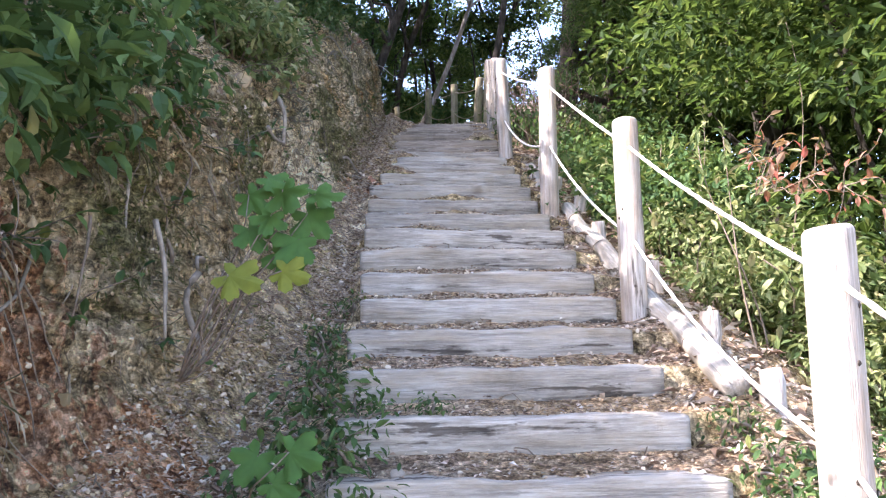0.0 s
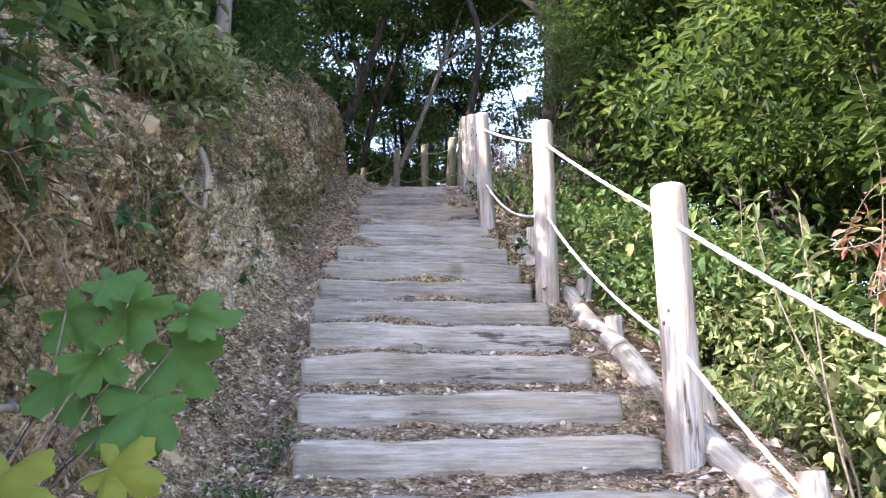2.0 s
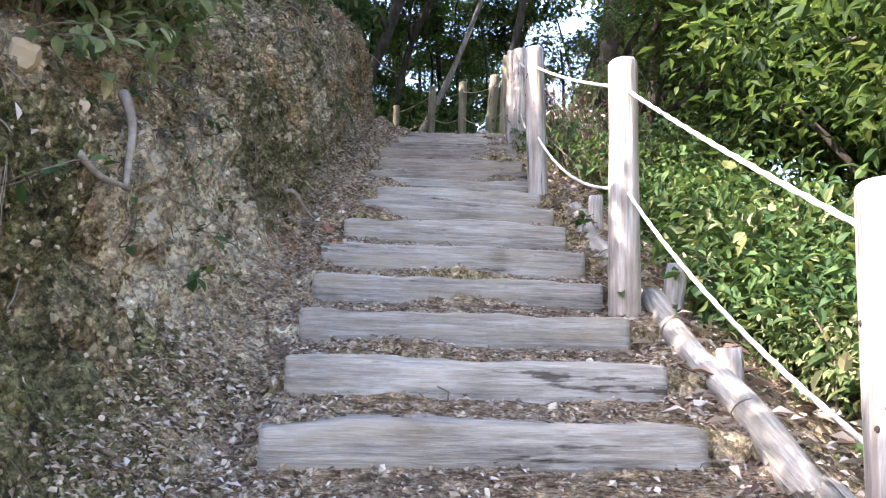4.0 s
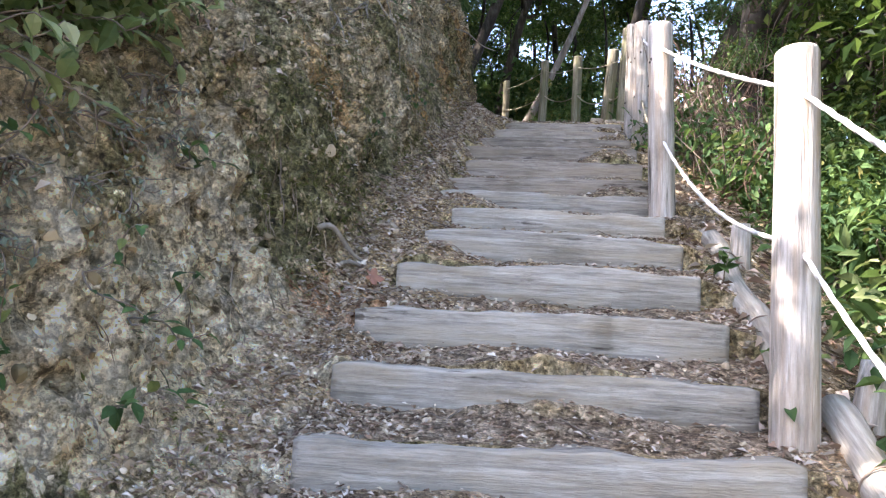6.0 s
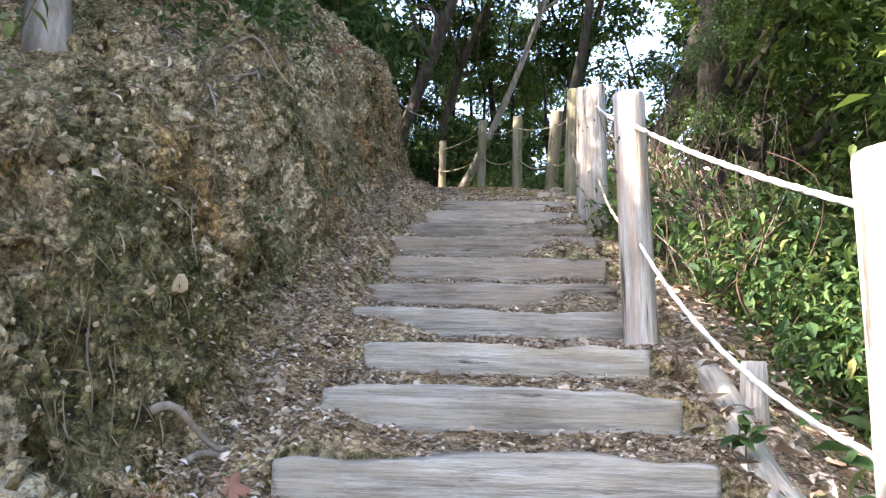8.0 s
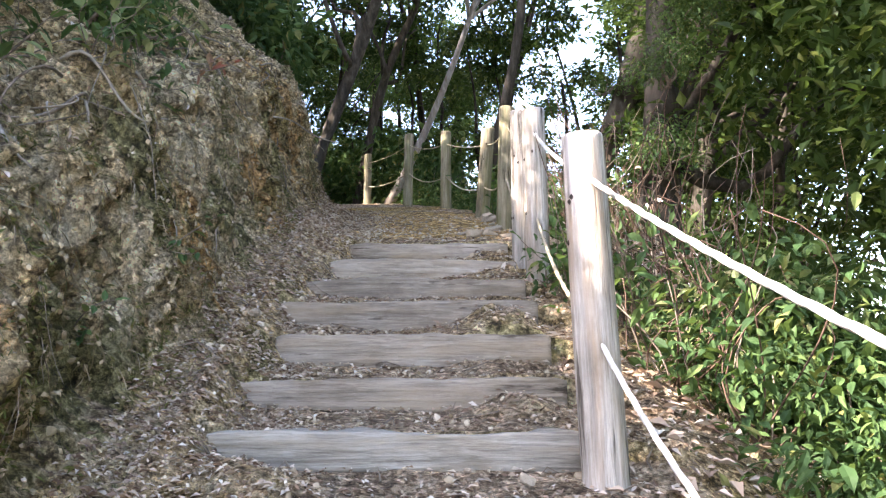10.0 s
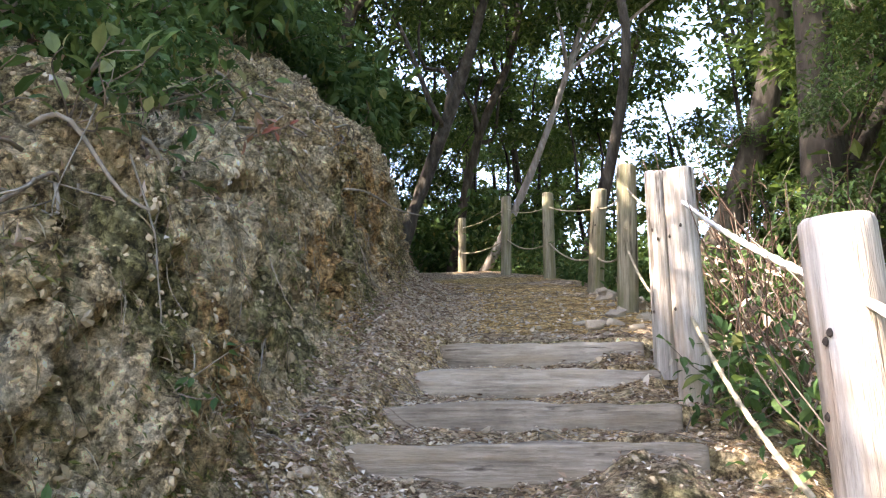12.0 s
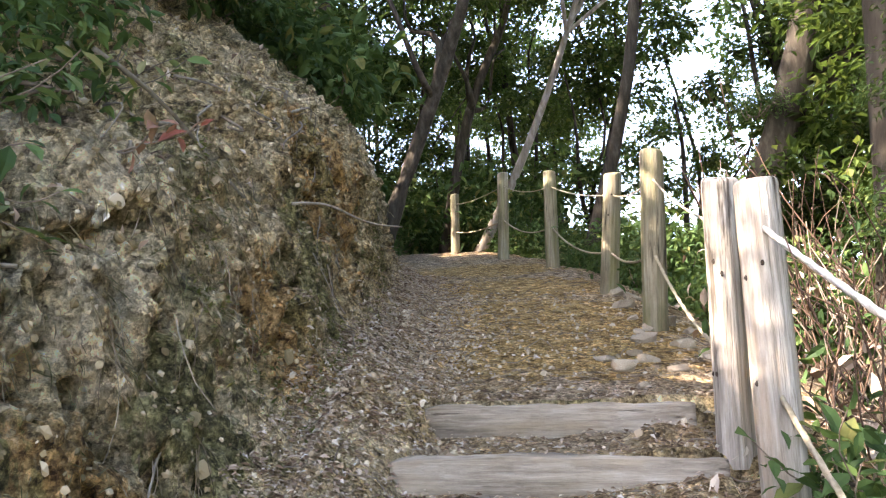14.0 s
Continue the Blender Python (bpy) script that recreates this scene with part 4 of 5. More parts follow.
for i in range(30):
    y = rnd.uniform(17.5, 23)
    x0 = lerp_table(EDGES, y)[1]
    bush(x0 + rnd.uniform(0.9, 4.0) if i % 2 else rnd.uniform(-7.0, -3.6), y, rnd.uniform(0.9, 1.6), DARK_CROWNS, 1100 + i, "dark green undergrowth beneath the far trees", "undergrowth", name="undergrowth_shrub")


for i in range(16):
    bush(rnd.uniform(-4.6, -2.2), rnd.uniform(18.2, 21), rnd.uniform(0.4, 0.8), DARK_CROWNS, 1140 + i, "dark green undergrowth beneath the far trees", "undergrowth", name="undergrowth_shrub")
for i, (y, off, s) in enumerate([(7.2, 0.7, 0.4), (7.5, 0.5, 0.38), (7.75, 0.75, 0.5), (8.05, 0.55, 0.42), (8.4, 0.8, 0.5), (7.0, 1.0, 0.55), (8.8, 0.9, 0.5), (6.6, 1.1, 0.5)]):
    bush(lerp_table(EDGES, y)[0] - off, y, s, BROAD_CROWNS, 1170 + i, "small leafy shrub at the edge of the bank", "bank-top shrubs", name="bank_shrub")
for i, (x, y) in enumerate([(-5.5, 24), (-2.5, 24.5), (0.2, 23.5), (2.0, 22.0), (-7.5, 23), (3.8, 20.5), (-1.0, 27.5), (-4.8, 27)]):
    tree((x, y), (rnd.uniform(-0.08, 0.1), 0.0), rnd.uniform(7, 9), rnd.uniform(0.06, 0.1),
         [(0.14, rnd.uniform(-0.8, 0.8), 0.2, 0.8), (0.32, rnd.uniform(-0.9, 0.9), 0.3, 0.9), (0.7, rnd.uniform(-0.8, 0.8), 0.0, 0.9)], 450 + i)


# ---- edging logs with stakes and wire ----
def edging_log(a, b, r, seed):
    rng = np.random.default_rng(seed)
    a, b = Vector(a), Vector(b)
    d = b - a
    root = empty("edging_log", Matrix.Translation(a) @ d.to_track_quat("X", "Z").to_matrix().to_4x4())
    n = 26
    pts = [(d.length * i / n, 0.012 * math.sin(i * 0.4 + seed), 0.01 * math.sin(i * 0.3)) for i in range(n + 1)]
    rad = [r * (1.0 - 0.12 * i / n) * (0.9 if i in (0, n) else 1.0) for i in range(n + 1)]
    mesh_object("log", *tube(pts, rad, 16, 0.12, seed), TIMBER, root, smooth=True)
    for f in (0.3, 0.75):
        c = d.length * f
        ringv = [(c + 0.004 * math.sin(t), (r * 1.05) * math.cos(t), (r * 1.05) * math.sin(t)) for t in np.linspace(0, 2 * math.pi, 21)]
        mesh_object("wire", *tube(ringv, [0.003] * 21, 6), WIRE, root, "rusty binding wire")
    return tagged(root, "weathered round log edging the stair, bound with wire", "edging log", "edging logs")


def path_line(y, dz):
    return lerp_table(LINE, y)[0] + dz


for i, (xa, ya, xb, yb) in enumerate([(1.30, 2.25, 1.11, 3.66), (1.10, 3.62, 0.94, 5.05), (0.88, 5.12, 0.77, 6.55)]):
    edging_log((xa, ya, path_line(ya, -0.03)), (xb, yb, path_line(yb, -0.03)), 0.058, i)


def stake(x, y, r, up, seed):
    z = path_line(y, up)
    rng = np.random.default_rng(seed)
    pts = [(rng.normal(0, 0.004), rng.normal(0, 0.004), -0.45 + 0.45 * i / 9) for i in range(10)]
    rad = [r] * 8 + [r * 0.97, r * 0.86]
    ob = mesh_object("stake", *tube(pts, rad, 14, 0.12, seed), POST, smooth=True)
    ob.matrix_world = pose(x, y, z, rng.normal(0, 3), rng.normal(0, 3), 0)
    return tagged(ob, "short grey wooden stake holding the edging log", "stake", "edging stakes")


for i, (x, y, u) in enumerate([(1.06, 5.02, 0.13), (1.075, 4.32, 0.07), (0.885, 6.30, 0.12), (0.93, 5.55, 0.10), (1.23, 3.45, 0.10), (1.33, 2.72, 0.10), (1.41, 2.2, 0.08)]):
    stake(x, y, 0.048, u, i)


# ---- stones ----
def stone_mesh(seed, fine=2):
    bm = bmesh.new()
    bmesh.ops.create_icosphere(bm, subdivisions=fine, radius=1.0)
    for v in bm.verts:
        v.co = Vector((max(-0.8, min(0.75, v.co.x)), max(-0.7, min(0.8, v.co.y)), max(-0.7, min(0.6, v.co.z))))
        q = v.co * 1.1 + Vector((seed * 5.0, 0, 0))
        v.co *= 1 + 0.35 * noise.noise(q) + 0.12 * noise.noise(q * 3)
        v.co.z *= 0.7
    me = bpy.data.meshes.new("stone")
    bm.to_mesh(me)
    bm.free()
    me.materials.append(STONE)
    return me


STONES = [stone_mesh(s) for s in range(6)]
CRUMBS = [stone_mesh(s, 1) for s in range(6)]


def stone(p, s, seed):
    r = random.Random(seed)
    ob = new("stone", STONES[seed % 6])
    ob.matrix_world = pose(*p, r.uniform(-30, 30), r.uniform(-30, 30), r.uniform(0, 360)) @ Matrix.Diagonal((s, s * r.uniform(0.6, 1), s * r.uniform(0.6, 1), 1))
    return tagged(ob, "pale tan stone lying in the leaf litter", "stone", "loose stones")


for i in range(70):
    y = rnd.uniform(1.3, 9.6)
    xl, xr = lerp_table(EDGES, y)
    x = rnd.choice([rnd.uniform(xl + 0.08, xl + 0.45), rnd.uniform(xl + 0.2, xr), rnd.uniform(xr, xr + 0.3)])
    s = rnd.choice([0.012, 0.016, 0.02, 0.03])
    stone((x, y, ground_z(x, y) + s * 0.3), s, i)
for i in range(26):
    y = rnd.uniform(9.5, 12.2)
    x = lerp_table(EDGES, y)[1] + rnd.uniform(-0.25, 0.45)
    s = rnd.uniform(0.03, 0.085)
    stone((x, y, ground_z(x, y) + s * 0.12), s, 100 + i)


for i, (x, y, s) in enumerate([(0.20, 9.72, 0.07), (0.32, 9.88, 0.06), (0.14, 9.95, 0.05), (0.62, 10.1, 0.08), (0.72, 10.0, 0.06), (0.52, 10.3, 0.07), (0.28, 10.05, 0.045), (0.42, 9.7, 0.05)]):
    stone((x, y, ground_z(x, y) + s * 0.1), s, 130 + i)


# ---- face of the bank: stones, roots, hanging grass ----
def bank_point(rng, ylo, yhi, hlo, hhi):
    """A point on the bank's face and the way out of it."""
    rows = [i for i, y in enumerate(GROWS) if ylo <= y <= yhi]
    r = rows[int(rng.integers(len(rows)))]
    base = lerp_table(LINE, GROWS[r])[0]
    cand = [c for c in ML if hlo <= GARR[r, c, 2] - base <= hhi and GARR[r, c, 0] > -3]
    if not cand:
        return None
    c = cand[int(rng.integers(len(cand)))]
    a, b = GARR[r, max(c - 1, 0)], GARR[r, min(c + 1, GW - 1)]
    t = b - a
    return GARR[r, c], np.array([-t[2], 0, t[0]]) / (np.linalg.norm(t) + 1e-9)


def bank_stones():
    rng = np.random.default_rng(3)
    chunks = []
    for i in range(5200):
        got = bank_point(rng, 0.8, 12, 0.03, 1.5)
        if got is None:
            continue
        p, nrm = got
        s = float(rng.choice([0.012, 0.018, 0.025, 0.035, 0.05], p=[0.70, 0.25, 0.046, 0.003, 0.001]))
        me = STONES[i % 6] if s > 0.02 else CRUMBS[i % 6]
        rot = Euler((rng.uniform(0, 6), rng.uniform(0, 6), rng.uniform(0, 6))).to_matrix()
        vs = [rot @ v.co * s + Vector(p - nrm * s * 0.6) for v in me.vertices]
        chunks.append((vs, [tuple(f.vertices) for f in me.polygons]))
    for i in range(9000):
        got = bank_point(rng, 0.8, 11.5, 0.02, 1.6)
        if got is None:
            continue
        p, nrm = got
        s = float(rng.uniform(0.004, 0.011))
        rot = Euler((rng.uniform(0, 6), rng.uniform(0, 6), rng.uniform(0, 6))).to_matrix()
        me = CRUMBS[i % 6]
        chunks.append(([rot @ v.co * s + Vector(p) for v in me.vertices], [tuple(f.vertices) for f in me.polygons]))
    return merge(chunks)


ob = mesh_object("bank_stones", *bank_stones(), CRUST)
tagged(ob, "pale stones and crumbs embedded in the earth bank", "stones", kind="stuff")


def hanging_grass():
    rng = np.random.default_rng(8)
    cs, aims, ups, ls = [], [], [], []
    for i in range(2200):
        got = bank_point(rng, 0.2, 14, 0.2, 1.9)
        if got is None:
            continue
        p, nrm = got
        if noise.noise(Vector((p[1] * 1.1, p[2] * 1.3, 5.0))) < -0.12 or (3.4 < p[1] < 5.15 and rng.random() < 0.8):
            continue
        for j in range(int(rng.integers(5, 14))):
            cs.append(p + rng.normal(0, 0.025, 3) - nrm * 0.01)
            aims.append(nrm * rng.uniform(0.1, 0.6) + np.array([0, 0, -1.0]) * rng.uniform(0.2, 1.2) + rng.normal(0, 0.3, 3))
            ups.append(nrm + rng.normal(0, 0.3, 3))
            ls.append(rng.uniform(0.03, 0.17 if p[1] < 3 else 0.12 if p[1] < 7 else 0.09))
    ls = np.array(ls)
    return leaf_geometry(cs, aims, ups, ls, np.full(len(ls), 0.0028), "oval", 0.08)


ob = new("hanging_grass", fast_mesh("hanging_grass", *hanging_grass(), GRASS))
tagged(ob, "dry hanging grass and rootlets on the earth bank", "grass", kind="stuff")


def moss_blades():
    r3 = np.random.default_rng(12)
    cs, aims, ups = [], [], []
    for i in range(16000):
        got = bank_point(r3, 1.0, 12.5, 0.10, 1.15)
        p, nrm = got
        if 3.4 < p[1] < 5.15 and p[2] > lerp_table(LINE, p[1])[0] + 0.2 and r3.random() < 0.9:
            continue
        zone = 0.30 if 5.2 < p[1] < 7.0 else 0.0
        if noise.noise(Vector((p[1] * 1.7, p[2] * 1.2, 2.0))) + zone < 0.12:
            continue
        for j in range(2):
            cs.append(p + r3.normal(0, 0.012, 3) - nrm * 0.004)
            aims.append(nrm * 0.6 + r3.normal(0, 0.5, 3) + np.array([0, 0, -0.4]))
            ups.append(nrm + r3.normal(0, 0.4, 3))
    ls = r3.uniform(0.012, 0.034, len(cs))
    return leaf_geometry(cs, aims, ups, ls, ls * 0.3, "diamond", 0.1)


ob = new("moss", fast_mesh("moss", *moss_blades(), MOSS))
tagged(ob, "olive green moss and tiny grass patches on the bank", "moss", kind="stuff")


def root_strand(p, nrm, length, r, seed, material, label, name="root"):
    rng = np.random.default_rng(seed)
    pts, q, d = [], np.array(p) - nrm * 0.02, nrm * 0.25 + np.array([0, rng.normal(0, 0.5), -1.0])
    n = 14
    for i in range(n):
        pts.append(q.copy())
        d = d + rng.normal(0, 0.13, 3) - nrm * 0.05
        q = q + d / np.linalg.norm(d) * length / n
    ob = mesh_object(name, *tube(pts, [r * (1 - 0.6 * i / n) for i in range(n)], 7, 0.2, seed), material, smooth=True)
    return tagged(ob, label, name, name + "s on the bank")


rng = np.random.default_rng(77)
for i in range(75):
    got = bank_point(rng, 0.5, 13.0, 0.4, 1.25)
    if got is not None:
        root_strand(*got, float(rng.uniform(0.2, 0.75)), float(rng.choice([0.003, 0.004, 0.006, 0.010], p=[0.4, 0.3, 0.2, 0.1])), 900 + i, ROOT if i % 2 else TWIG, "thin grey root hanging down the earth bank")


for i in range(120):
    got = bank_point(rng, 0.0, 3.6, 0.8, 1.9)
    if got is not None:
        root_strand(*got, float(rng.uniform(0.35, 0.9)), float(rng.choice([0.003, 0.005, 0.007])), 980 + i, TWIG if i % 3 else ROOT, "dry brown vine stem hanging over the bank", "vine_stem")


def rootlets():
    """Fine roots that hang out of the cut, singly and in tufts."""
    r4 = np.random.default_rng(61)
    chunks = []
    while len(chunks) < 900:
        got = bank_point(r4, 0.8, 11.5, 0.3, 1.35)
        if got is None or noise.noise(Vector((got[0][1] * 1.3, got[0][2] * 1.1, 15.0))) < -0.1:
            continue
        p, nrm = got
        if 3.3 < p[1] < 5.1 and r4.random() < 0.85:
            continue
        for j in range(int(r4.integers(1, 5))):
            length, r = float(r4.uniform(0.08, 0.42)), float(r4.choice([0.0012, 0.0018, 0.0028], p=[0.5, 0.35, 0.15]))
            q = p + r4.normal(0, 0.015, 3) - nrm * 0.01
            d = nrm * r4.uniform(0.1, 0.5) + np.array([0, r4.normal(0, 0.45), -1.0])
            pts = []
            for g in range(8):
                pts.append(q.copy())
                d = d + r4.normal(0, 0.16, 3) - nrm * 0.06 + np.array([0, 0, -0.05])
                q = q + d / np.linalg.norm(d) * length / 8
            chunks.append(tube(pts, [r * (1 - 0.08 * g) for g in range(8)], 4, caps=False))
    return merge(chunks)


ROOTLET = island_material("rootlet", [(0.0, (0.07, 0.05, 0.03)), (0.5, (0.17, 0.13, 0.085)), (1.0, (0.36, 0.31, 0.24))])
ob = mesh_object("rootlets", *rootlets(), ROOTLET)
tagged(ob, "fine brown and grey roots hanging out of the bank", "roots", kind="stuff")


def bank_litter():
    r2 = np.random.default_rng(41)
    cs, aims, ups = [], [], []
    for i in range(7000):
        got = bank_point(r2, -0.5, 13, 0.85, 2.6)
        if got is None:
            continue
        p, nrm = got
        if nrm[2] < 0.4:
            continue
        cs.append(p + nrm * 0.006)
        aims.append(r2.normal(0, 1, 3) - nrm * 0.2)
        ups.append(nrm + r2.normal(0, 0.4, 3))
    ls = 0.038 * r2.uniform(0.5, 1.4, len(cs))
    return leaf_geometry(cs, aims, ups, ls, ls * r2.uniform(0.3, 0.6, len(cs)), "diamond", 0.2)


ob = new("bank_litter", fast_mesh("bank_litter", *bank_litter(), LITTER))
tagged(ob, "brown fallen leaves lying on the upper bank", "leaf litter", kind="stuff")


# ---- litter, grit and twigs on the ground ----
def ground_litter(count, ylo, yhi, seed, size, where):
    rng = np.random.default_rng(seed)
    cs, aims, ups = [], [], []
    while len(cs) < count:
        y = float(rng.uniform(ylo, yhi))
        xl, xr = lerp_table(EDGES, y)
        if where == "path":
            if y > 9.4 and rng.random() < 0.6:
                continue
            x = float(rng.choice([rng.uniform(xl, xl + 0.5), rng.uniform(xl, xr + 0.1), rng.uniform(xr, xr + 0.9)], p=[0.4, 0.38, 0.22])) if y < 9.4 else float(xl + abs(rng.normal(0, 0.27)))
        else:
            x = float(xr + rng.uniform(0.0, 2.2))
        z = ground_z(x, y)
        cs.append((x, y, z + float(rng.uniform(0.002, 0.014))))
        a = float(rng.uniform(0, 6.3))
        aims.append((math.cos(a), math.sin(a), float(rng.normal(0, 0.25))))
        ups.append((float(rng.normal(0, 0.35)), float(rng.normal(0, 0.35)), 1.0))
    ls = size * rng.uniform(0.5, 1.4, count)
    return leaf_geometry(cs, aims, ups, ls, ls * rng.uniform(0.3, 0.6, count), "diamond", 0.2)


ob = new("leaf_litter", fast_mesh("leaf_litter", *ground_litter(36000, 0.9, 14, 21, 0.027, "path"), LITTER))
tagged(ob, "brown and grey fallen leaves strewn over the treads", "leaf litter", kind="stuff")
ob = new("leaf_litter", fast_mesh("leaf_litter", *ground_litter(6000, 0.5, 7.8, 22, 0.07, "slope"), LITTER))
tagged(ob, "pale dry fallen leaves on the slope below the stair", "leaf litter", kind="stuff")
ob = new("grit", fast_mesh("grit", *ground_litter(26000, 0.9, 13, 23, 0.016, "path"), GRIT))
tagged(ob, "fine crumbs of soil and grit on the treads", "grit", kind="stuff")


def path_crumbs():
    """Lumps of soil and gravel lying loose on the path."""
    r5 = np.random.default_rng(71)
    chunks = []
    for i in range(9000):
        y = float(r5.uniform(0.9, 12.5))
        xl, xr = lerp_table(EDGES, y)
        x = float(r5.choice([r5.uniform(xl, xl + 0.6), r5.uniform(xl, xr + 0.25)]))
        s = float(r5.choice([0.004, 0.007, 0.011, 0.018], p=[0.45, 0.35, 0.17, 0.03]))
        rot = Euler((r5.uniform(0, 6), r5.uniform(0, 6), r5.uniform(0, 6))).to_matrix()
        c = Vector((x, y, ground_z(x, y) + 0.3 * s))
        me = CRUMBS[i % 6]
        chunks.append(([rot @ v.co * s + c for v in me.vertices], [tuple(f.vertices) for f in me.polygons]))
    return merge(chunks)


ob = mesh_object("gravel", *path_crumbs(), GRIT)
tagged(ob, "tan lumps of soil and gravel scattered on the path", "gravel", kind="stuff")


def twigs():
    rng = np.random.default_rng(31)
    chunks = []
    for i in range(420):
        y = float(rng.uniform(1.2, 13))
        xl, xr = lerp_table(EDGES, y)
        x = float(rng.choice([rng.uniform(xl, xl + 0.45), rng.uniform(xl, xr), rng.uniform(xr, xr + 0.6)]))
        z, a, ln = ground_z(x, y) + 0.008, float(rng.uniform(0, 6.3)), float(rng.uniform(0.05, 0.28))
        e = (x + math.cos(a) * ln, y + math.sin(a) * ln * 0.5)
        if abs(ground_z(*e) - z) > 0.12:
            continue
        chunks.append(tube(bent(rng, (x, y, z), (*e, ground_z(*e) + 0.012), 5, 0.012), [0.003, 0.003, 0.0025, 0.002, 0.0015], 5))
    return merge(chunks)


ob = mesh_object("fallen_twigs", *twigs(), TWIG)
tagged(ob, "thin dry twigs lying among the fallen leaves", "twigs", kind="stuff")


# ---- plants on and under the bank ----
def lobed_leaf(size, seed):
    """A broad five-lobed leaf, cupped along its veins."""
    r = random.Random(seed)
    n = 60
    verts = [(0, 0, 0)]
    for i in range(n):
        t = -math.pi + 2 * math.pi * i / n
        lobe = 0.50 + 0.50 * abs(math.cos(2.5 * t)) ** 0.9
        rad = size * lobe * (0.80 + 0.20 * math.cos(t)) * (1 + 0.06 * math.sin(19 * t + seed))
        notch = 1 - 0.75 * math.exp(-((abs(t) - math.pi) / 0.35) ** 2)
        rad *= notch
        x, y = rad * math.cos(t) + size * 0.12, rad * math.sin(t)
        verts.append((x, y, 0.16 * size * math.cos(5 * t) * rad / size - 0.25 * (x * x + y * y) / size + r.uniform(-0.02, 0.02) * size))
    faces = [(0, 1 + i, 1 + (i + 1) % n) for i in range(n)]
    return verts, faces


def lobed_plant(base, leaves, seed, label):
    root = empty("lobed_plant", Matrix.Translation(base))
    rng = np.random.default_rng(seed)
    for i, (x, y, z, s, yellow) in enumerate(leaves):
        tip = Vector((x, y, z)) - Vector(base)
        stalk = mesh_object("stalk", *tube(bent(rng, (0, 0, 0), tip, 8, 0.02), [0.004 - 0.0003 * g for g in range(8)], 6), TWIG, root, smooth=True)
        ob = mesh_object("leaf", *lobed_leaf(s * 1.15, seed + i), LEAF_YELLOW if yellow else LEAF_LOBED, stalk, "yellowing lobed leaf" if yellow else "", smooth=True)
        ob.matrix_local = Matrix.Translation(tip) @ Matrix.Rotation(rng.uniform(0.75, 1.25), 4, "X") @ Matrix.Rotation(rng.uniform(-0.35, 0.35), 4, "Y") @ Matrix.Rotation(rng.uniform(-2.2, 0.4), 4, "Z")
    return tagged(root, label, "plant", "lobed plants")


lobed_plant((-0.66, 1.50, 1.56), [(-0.47, 1.58, 2.17, 0.075, 0), (-0.35, 1.56, 2.18, 0.085, 0), (-0.27, 1.57, 2.10, 0.085, 0), (-0.29, 1.54, 2.01, 0.09, 0), (-0.46, 1.55, 2.05, 0.08, 0), (-0.38, 1.53, 2.09, 0.07, 0), (-0.41, 1.60, 2.23, 0.07, 0), (-0.24, 1.55, 2.16, 0.075, 0), (-0.34, 1.55, 1.97, 0.08, 0),
                                  (-0.47, 1.375, 1.88, 0.09, 1), (-0.33, 1.47, 1.90, 0.075, 1)], 1, "young plant with large lobed green leaves by the bank")
lobed_plant((-0.42, 1.35, 1.12), [(-0.33, 1.22, 1.36, 0.075, 0), (-0.24, 1.20, 1.37, 0.08, 0), (-0.28, 1.17, 1.29, 0.065, 0)], 9, "low plant with lobed green leaves beside the stair")


def leafy_sprig(base, out, count, length, seed, material, label, name="bank_plant", reach=0.22):
    """A few stems that leave the bank, each with paired oval leaves."""
    rng = np.random.default_rng(seed)
    root = empty(name, Matrix.Translation(base))
    cs, aims, ups, ls = [], [], [], []
    for k in range(max(2, count // 6)):
        d = np.array(out) + rng.normal(0, 0.5, 3) + np.array([0, 0, 0.15])
        end = d / np.linalg.norm(d) * reach * rng.uniform(0.6, 1.2)
        pts = bent(rng, (0, 0, 0), end, 8, 0.015)
        mesh_object("stem", *tube(pts, [0.003 - 0.0002 * g for g in range(8)], 5), TWIG, root, smooth=True)
        for g in range(6):
            p = pts[2 + g] if g < 6 else pts[-1]
            side = rng.normal(0, 1, 3)
            cs.append(p)
            aims.append(end / np.linalg.norm(end) * 0.6 + side * 0.6 + np.array([0, 0, -0.25]))
            ups.append(np.array([0.25, -0.25, 1.0]) + rng.normal(0, 0.3, 3))
            ls.append(length * rng.uniform(0.6, 1.2))
    ls = np.array(ls)
    ob = new("leaves", fast_mesh("leaves", *leaf_geometry(cs, aims, ups, ls, ls * 0.55, "oval", 0.12), material))
    ob.parent = root
    return tagged(root, label, "plant", "bank plants")


def face_at(y, h):
    r = int(np.searchsorted(GROWS, y))
    base = lerp_table(LINE, GROWS[r])[0]
    col = [c for c in ML if GARR[r, c, 0] > -3]
    c = min(col, key=lambda q: abs(GARR[r, q, 2] - base - h))
    return [float(v) for v in GARR[r, c]]


